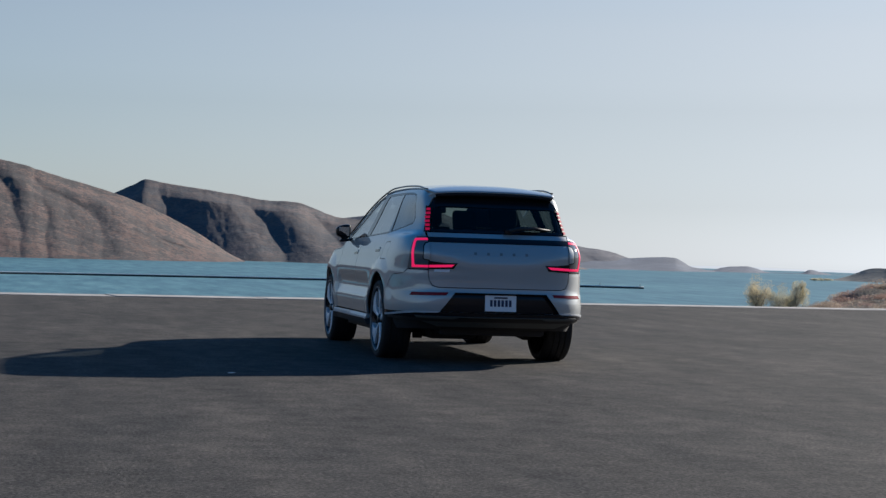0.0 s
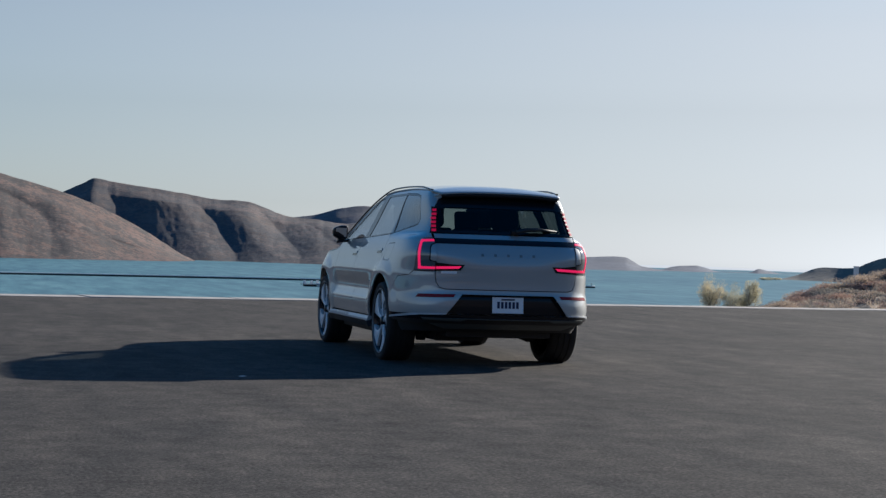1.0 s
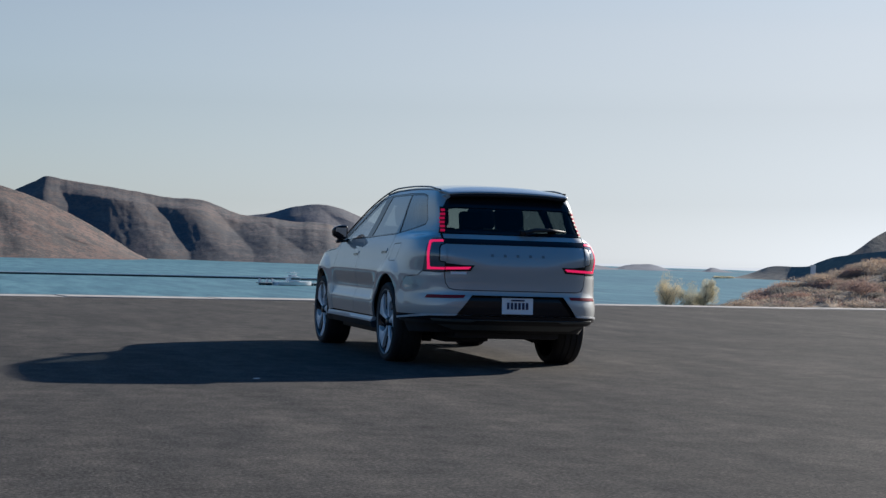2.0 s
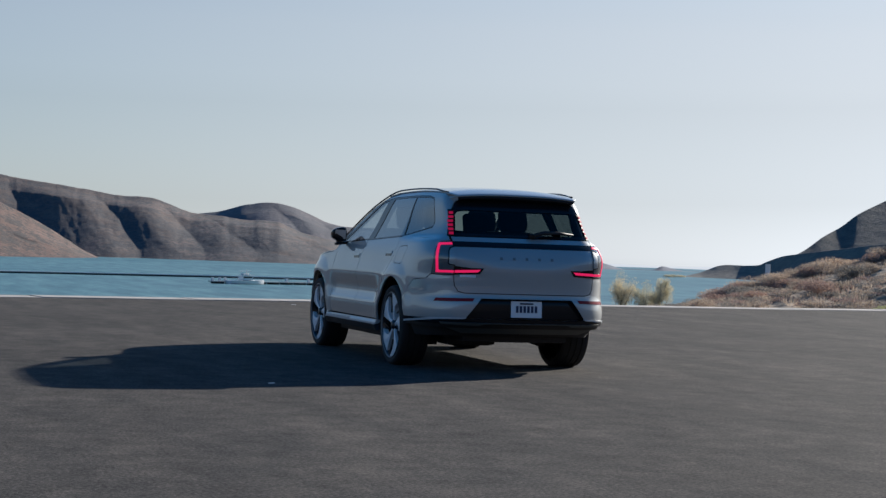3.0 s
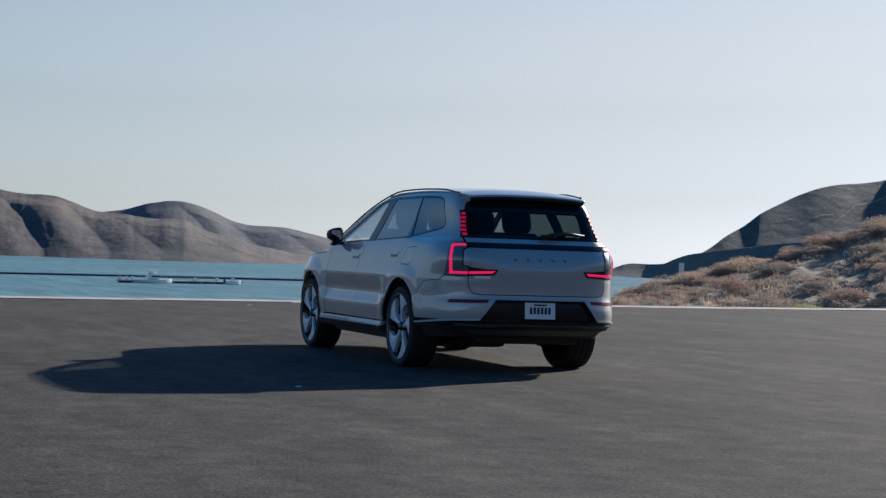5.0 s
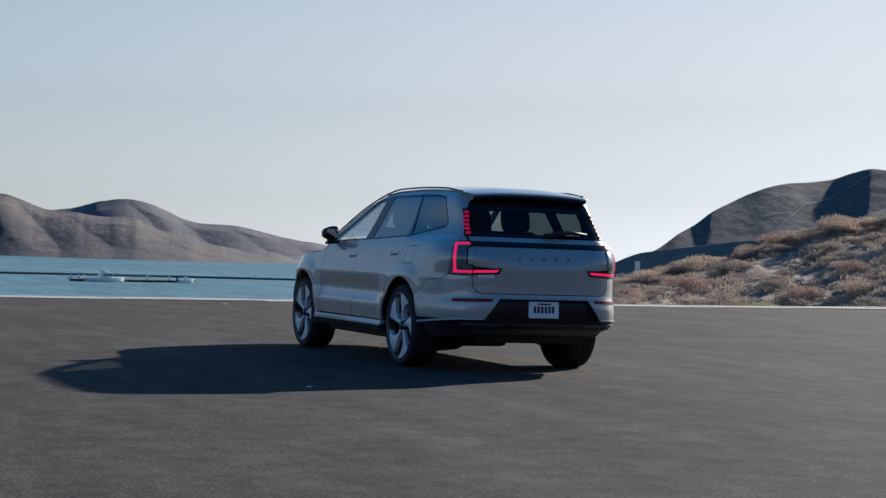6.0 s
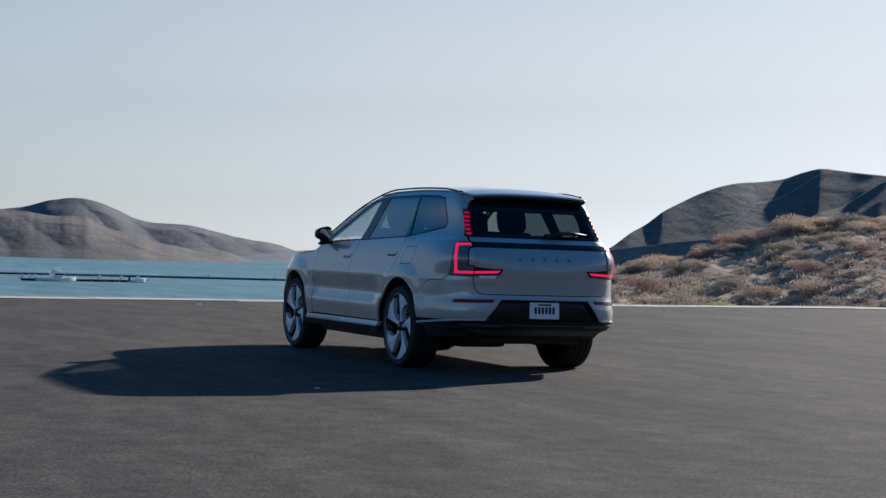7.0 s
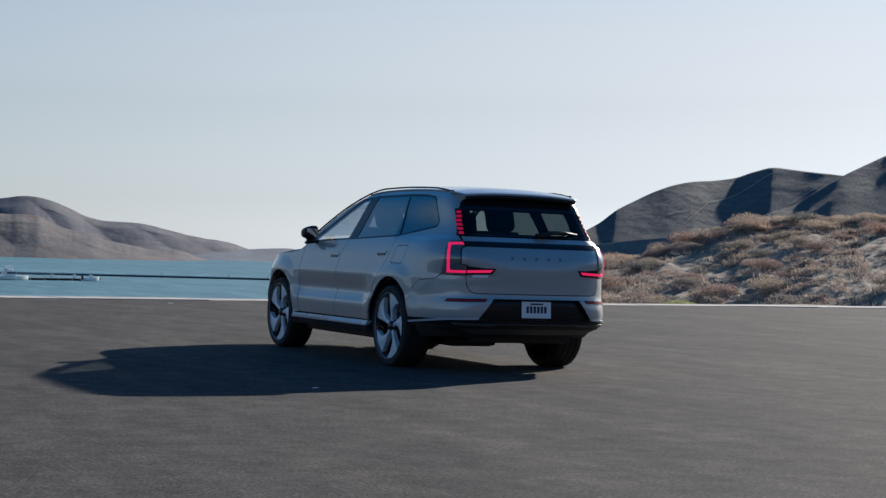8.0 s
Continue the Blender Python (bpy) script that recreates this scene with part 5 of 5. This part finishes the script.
def build_dock():
    a, b = Vector(polar(10.27, 375, WATER_Z)), Vector(polar(14.33, 391, WATER_Z))
    yaw = math.degrees(math.atan2(b.y - a.y, b.x - a.x))
    length = (b - a).length
    dock = tagged(new("floating_dock"), "long low floating work dock with a pale deck", "dock")
    dock.matrix_world = pose(*((a + b) / 2), 0, 0, yaw)
    part("deck", box((length, 2.4, 0.20), (0, 0, 0.46), 0.03), GREY_HULL, dock, "grey weathered deck")
    n = 9
    for i in range(n):
        v, f = tube([(-length / 2 + (i + 0.08) * length / n, 0, 0.12), (-length / 2 + (i + 0.92) * length / n, 0, 0.12)], 0.42, 10)
        obj("float", v, f, DARK_HULL, dock, True)
    for x in (-length / 2 + 0.8, -length / 2 + 2.6, -length / 2 + 4.0, length / 2 - 6.0, 4.0):
        part("bollard", box((0.5, 0.5, 0.85), (x, 0.8, 0.90), 0.05), WHITE_HULL, dock)
    rail = [(-length / 2 + 6, 1.3, 1.35), (length / 2 - 6, 1.3, 1.35)]
    v, f = tube(rail, 0.035, 6)
    obj("hand_rail", v, f, GREY_HULL, dock)
    for i in range(9):
        x = -length / 2 + 6 + i * (length - 12) / 8
        v, f = tube([(x, 1.3, 0.5), (x, 1.3, 1.35)], 0.03, 6)
        obj("rail_post", v, f, GREY_HULL, dock)

    def boat(az, d, size, cabin):
        ob = tagged(new("motor_boat"), "white workboat with a cabin moored at the dock" if cabin else "small white open boat moored at the dock", "boat")
        ob.matrix_world = pose(*polar(az, d, WATER_Z), 0, 0, yaw)
        k = 14
        v, f = [], []
        for i in range(k):
            t = i / (k - 1)
            w = size * 0.17 * (1 - t ** 3.2) + 0.02
            z = 0.75 + 0.25 * t * t
            x = (t - 0.5) * size
            v += [(x, -w, z), (x, -w * 0.85, 0.1), (x, 0, -0.15 + 0.3 * t ** 4), (x, w * 0.85, 0.1), (x, w, z)]
        for i in range(k - 1):
            for j in range(4):
                f.append((i * 5 + j, i * 5 + j + 1, i * 5 + 5 + j + 1, i * 5 + 5 + j))
            f.append((i * 5 + 4, i * 5, i * 5 + 5, i * 5 + 9))
        f.append((0, 1, 2, 3, 4))
        obj("hull", v, f, WHITE_HULL, ob)
        if cabin:
            part("cabin", box((size * 0.28, size * 0.24, 0.95), (-0.02 * size, 0, 1.35), 0.10), WHITE_HULL, ob)
            part("cabin_window", box((size * 0.24, size * 0.245, 0.32), (-0.02 * size, 0, 1.50), 0.03), BLACK, ob)
            part("canopy", box((size * 0.36, size * 0.28, 0.08), (-0.03 * size, 0, 1.95), 0.03), WHITE_HULL, ob)
            part("flybridge", box((size * 0.16, size * 0.16, 0.40), (-0.04 * size, 0, 2.15), 0.10), WHITE_HULL, ob)
            part("flybridge_roof", box((size * 0.26, size * 0.20, 0.10), (-0.04 * size, 0, 2.85), 0.03), WHITE_HULL, ob)
            for px in (-0.14, 0.06):
                part("roof_post", box((0.07, 0.07, 0.6), (px * size, 0, 2.6), 0.01), WHITE_HULL, ob)
            v, f = tube([(0, 0, 1.95), (0, 0, 3.3)], 0.06, 6)
            obj("mast", v, f, WHITE_HULL, ob)
        else:
            part("console", box((0.7, 0.6, 0.6), (0, 0, 1.1), 0.06), WHITE_HULL, ob)
            part("outboard", box((0.35, 0.35, 0.9), (-size / 2 - 0.1, 0, 0.7), 0.06), DARK_HULL, ob)
        return ob

    boat(11.45, 377, 9.0, True)
    boat(14.05, 386, 4.2, False)


build_boom()
build_dock()


# ---- plants ----
def twig_cloud(seed, width, height, count, leaf, twigs=40, spread=1.0):
    """An uneven dome of thin stems and many small leaves, standing on the origin."""
    rng = np.random.RandomState(seed)
    verts, faces = [], []

    def quad(p, d, w, l):
        d = d / (np.linalg.norm(d) + 1e-9)
        s = np.cross(d, rng.normal(size=3))
        s /= np.linalg.norm(s) + 1e-9
        k = len(verts)
        verts.extend([p - s * w, p + s * w, p + d * l + s * w * 0.5, p + d * l - s * w * 0.5])
        faces.append((k, k + 1, k + 2, k + 3))

    lobes = [(rng.uniform(0, 2 * math.pi), rng.uniform(0.15, 0.55), rng.uniform(0.45, 0.8)) for _ in range(7)]
    for i in range(count):
        a, r, size = lobes[rng.randint(7)]
        u = rng.normal(size=3)
        u /= np.linalg.norm(u)
        rad = size * rng.uniform(0.45, 1.0) ** 0.5 * 0.55
        p = np.array([math.cos(a) * r * 0.5 + u[0] * rad, math.sin(a) * r * 0.5 + u[1] * rad, 0.42 * size + abs(u[2]) * rad * 0.9 - 0.10])
        p = p * np.array([width, width, height])
        p[2] = max(p[2], 0.02)
        d = np.array([p[0] / width, p[1] / width, 0.35]) + rng.normal(size=3) * 1.0
        quad(p, d, leaf * rng.uniform(0.3, 0.7), leaf * rng.uniform(0.6, 1.3))
    for i in range(twigs):
        a = rng.uniform(0, 2 * math.pi)
        end = np.array([math.cos(a) * width * 0.45 * rng.uniform(0.3, 1), math.sin(a) * width * 0.45 * rng.uniform(0.3, 1), height * rng.uniform(0.3, 0.55)])
        quad(np.zeros(3), end, 0.012 * spread, float(np.linalg.norm(end)))
    return verts, faces


def build_shrubs():
    rng = random.Random(77)
    kinds = []
    for k, (mat, word) in enumerate(((DRY_STRAW, "dry straw-coloured"), (DRY_STRAW, "dry tan"), (DRY_RUST, "dry rust-brown"), (DRY_GREY, "dry grey sage"), (DRY_RUST, "reddish dry"), (DRY_GREY, "grey-brown dry"))):
        v, f = twig_cloud(200 + k, 1.9, 1.3, 2600, 0.04)
        me = bpy.data.meshes.new("shrub")
        me.from_pydata([tuple(map(float, p)) for p in v], [], f)
        me.materials.append(mat)
        kinds.append((me, word))
    n = 5000
    gen = np.random.RandomState(77)
    az = gen.uniform(25.6, 43.5, n)
    s = np.where(gen.uniform(size=n) < 0.6, gen.uniform(size=n), gen.uniform(0.86, 1.04, n))
    near, far = smooth_curve(BANK_NEAR, az), smooth_curve(BANK_FAR, az)
    d = near + (far - near) * s
    clump = value_noise(az * 0.75, s * 3.2, 61, 3)
    keep = (s >= 0.85) | (clump > gen.uniform(-0.15, 0.30, n))
    az, s, d = az[keep][:295], s[keep][:295], d[keep][:295]
    z = bank_height(az, d)
    for i in range(len(az)):
        k = rng.choice((0, 1, 1, 4)) if s[i] > 0.8 and rng.random() < 0.65 else rng.randrange(6)
        me, word = kinds[k]
        size = rng.choice((0.55, 0.8, 1.0, 1.3)) * rng.uniform(0.85, 1.2)
        ob = new("shrub", me)
        ob.matrix_world = pose(*polar(az[i], d[i], z[i] - 0.10), 0, 0, rng.uniform(0, 360)) @ Matrix.Diagonal((size * rng.uniform(0.9, 1.4), size * rng.uniform(0.9, 1.3), size * rng.uniform(0.75, 1.15), 1))
        tagged(ob, word + " shrub growing on the earth bank", "shrub", "shrubs on the bank")

    v, f = twig_cloud(260, 1.7, 0.9, 2600, 0.04)
    green = obj("shrub", v, f, FRESH_GREEN)
    green.matrix_world = pose(*polar(33.05, 104.0, -1.75), 0, 0, 20) @ Matrix.Diagonal((1.5, 1.2, 1.2, 1))
    tagged(green, "low fresh yellow-green plant at the lot's edge", "shrub", "shrubs on the bank")


def build_grass():
    """Dry grass and low scrub between the shrubs, uncountable."""
    rng = np.random.RandomState(8)
    n = 14000
    az, s = rng.uniform(25.2, 44, n), rng.uniform(-0.02, 1.05, n)
    keep = value_noise(az * 1.6, s * 5.0, 71, 3) > rng.uniform(-0.1, 0.35, n)
    az, s = az[keep], s[keep]
    near, far = smooth_curve(BANK_NEAR, az), smooth_curve(BANK_FAR, az)
    d = near + (far - near) * s
    z = np.repeat(bank_height(az, d), 7)
    x = np.repeat(EYE[0] + d * np.sin(np.radians(az)), 7)
    y = np.repeat(EYE[1] + d * np.cos(np.radians(az)), 7)
    k = len(x)
    a, h, r, w = rng.uniform(0, 2 * np.pi, k), rng.uniform(0.10, 0.38, k), rng.uniform(0.05, 0.28, k), rng.uniform(0.02, 0.05, k)
    x, y = x + rng.normal(size=k) * 0.15, y + rng.normal(size=k) * 0.15
    ca, sa = np.cos(a), np.sin(a)
    verts = np.stack((np.stack((x - w * sa, y + w * ca, z - 0.03), -1), np.stack((x + w * sa, y - w * ca, z - 0.03), -1), np.stack((x + r * ca, y + r * sa, z + h), -1)), 1).reshape(-1, 3)
    faces = np.arange(3 * k).reshape(-1, 3).tolist()
    slots = np.repeat(rng.choice((0, 0, 1, 2), k // 7), 7).tolist()
    ob = obj("dry_grass", verts, faces, None, mats=[DRY_STRAW, DRY_GREY, DRY_RUST], slots=slots)
    tagged(ob, "tufts of dry grass and low scrub on the bank", "grass", kind="stuff")


def build_scrub():
    """Low rounded scrub in drifts between the shrubs, uncountable."""
    rng = np.random.RandomState(12)
    n = 3000
    az, s = rng.uniform(25.4, 43.5, n), rng.uniform(0.0, 1.03, n)
    keep = value_noise(az * 0.62 - 2.6 * s, s * 3.0, 91, 3) > rng.uniform(-0.25, 0.35, n)
    az, s = az[keep][:1000], s[keep][:1000]
    near, far = smooth_curve(BANK_NEAR, az), smooth_curve(BANK_FAR, az)
    d = near + (far - near) * s
    z = bank_height(az, d)
    tufts = [np.array(twig_cloud(300 + k, 1.0, 0.75, 190, 0.05, 8)[0]) for k in range(5)]
    verts, slots = [], []
    for i in range(len(az)):
        p = tufts[i % 5] * rng.uniform(0.5, 1.5) * np.array([rng.uniform(0.8, 1.5), 1.0, rng.uniform(0.7, 1.1)])
        a = rng.uniform(0, 2 * np.pi)
        x, y = p[:, 0] * np.cos(a) - p[:, 1] * np.sin(a), p[:, 0] * np.sin(a) + p[:, 1] * np.cos(a)
        verts.append(np.stack((x, y, p[:, 2] - 0.06), -1) + np.array(polar(az[i], d[i], z[i])))
        slots += [int(rng.choice((0, 0, 1, 1, 2)))] * (len(p) // 4)
    verts = np.concatenate(verts)
    ob = obj("low_scrub", verts, np.arange(len(verts)).reshape(-1, 4).tolist(), None, mats=[DRY_STRAW, DRY_GREY, DRY_RUST], slots=slots)
    tagged(ob, "drifts of low rounded dry scrub on the bank", "scrub", kind="stuff")


def build_tree(az, d, height, width, seed, ground=-6.75):
    """A small pale-olive shore tree: forked trunk, limbs, uneven airy crown."""
    rng = np.random.RandomState(seed)
    tree = tagged(new("tree"), "small pale olive tree on the lake shore", "tree", "shore trees")
    tree.matrix_world = pose(*polar(az, d, ground), 0, 0, rng.uniform(0, 360))
    v, f = tube([(0, 0, -0.3), (0.05, 0.02, height * 0.2), (-0.05, 0.08, height * 0.42), (0.04, 0.0, height * 0.7)], [0.16, 0.13, 0.09, 0.04], 8)
    obj("trunk", v, f, BARK, tree, True, "grey-brown trunk")
    verts, faces = [], []
    ends = []
    for i in range(11):
        a, up = rng.uniform(0, 2 * math.pi), rng.uniform(0.15, 0.6)
        p0 = Vector((0, 0, height * up))
        reach = width * rng.uniform(0.22, 0.48)
        p1 = p0 + Vector((math.cos(a) * reach * 0.5, math.sin(a) * reach * 0.5, height * rng.uniform(0.12, 0.2)))
        p2 = Vector((math.cos(a) * reach, math.sin(a) * reach, min(height * 0.95, p1.z + height * rng.uniform(0.06, 0.25))))
        lv, lf = tube([p0, p1, p2], [0.06, 0.04, 0.015], 6)
        obj("limb", lv, lf, BARK, tree, True)
        ends += [p1, p2, (p1 + p2) / 2]
    ends += [Vector((0, 0, height * 0.8)), Vector((0.1, 0, height * 0.92)), Vector((0, 0, height * 0.65))]
    for c in ends:
        rad = rng.uniform(0.28, 0.55) * width * 0.36
        for j in range(240):
            u = rng.normal(size=3)
            u /= np.linalg.norm(u)
            p = np.array(c) + u * rad * rng.uniform(0.2, 1.0) ** 0.6 * np.array([1, 1, 1.15])
            dd = rng.normal(size=3) * 0.6 + np.array([u[0], u[1], 0.5])
            dd /= np.linalg.norm(dd)
            ss = np.cross(dd, rng.normal(size=3))
            ss /= np.linalg.norm(ss)
            k = len(verts)
            l, w = rng.uniform(0.08, 0.18), rng.uniform(0.018, 0.04)
            verts += [p - ss * w, p + dd * l * 0.5 + ss * w, p + dd * l, p + dd * l * 0.5 - ss * w]
            faces.append((k, k + 1, k + 2, k + 3))
    obj("crown", verts, faces, DRY_OLIVE, tree, False, "thin pale olive foliage")


def build_utility_box():
    z = float(bank_height(np.array([28.93]), np.array([160.0]))[0])
    top = 0.88
    ob = tagged(new("utility_box"), "pale grey metal utility box on the bank", "utility box")
    ob.matrix_world = pose(*polar(28.93, 160, z), 0, 0, -28)
    part("cabinet", box((0.46, 0.46, top - z), (0, 0, (top - z) / 2), 0.02), WHITE_HULL, ob)
    part("lid", box((0.52, 0.52, 0.07), (0, 0, top - z + 0.02), 0.02), WHITE_HULL, ob)


def build_shore_bush(az, d, width, seed):
    v, f = twig_cloud(seed, width, 2.2, 1500, 0.22, 30)
    ob = obj("bush", v, f, DRY_OLIVE)
    ob.matrix_world = pose(*polar(az, d, WATER_Z + 0.1), 0, 0, seed * 37)
    tagged(ob, "low pale olive bush at the tip of the headland", "bush", "bushes at the water's edge")


for az, d, width, seed in ((25.52, 800, 5.0, 401), (25.72, 805, 4.0, 402), (25.93, 812, 6.0, 403)):
    build_shore_bush(az, d, width, seed)
build_tree(24.10, 200, 6.1, 4.5, 3)
build_tree(24.95, 201, 5.1, 3.9, 5)
build_tree(25.36, 198, 5.5, 3.4, 9)
build_utility_box()
build_shrubs()
build_scrub()
build_grass()


def build_chip(x, y, size, turn):
    bm = box((size, size * 0.45, 0.004), (0, 0, 0.003), 0.001)
    ob = part("paint_chip", bm, WHITE_HULL, None)
    ob.matrix_world = pose(x, y, 0.001, 0, 0, turn)
    tagged(ob, "small white chip of paint lying on the asphalt", "paint chip", "paint chips")


for x, y, size, turn in ((-0.05, 1.28, 0.12, 5), (1.73, 14.41, 0.10, 20), (-2.65, -3.88, 0.06, 40)):
    build_chip(x, y, size, turn)
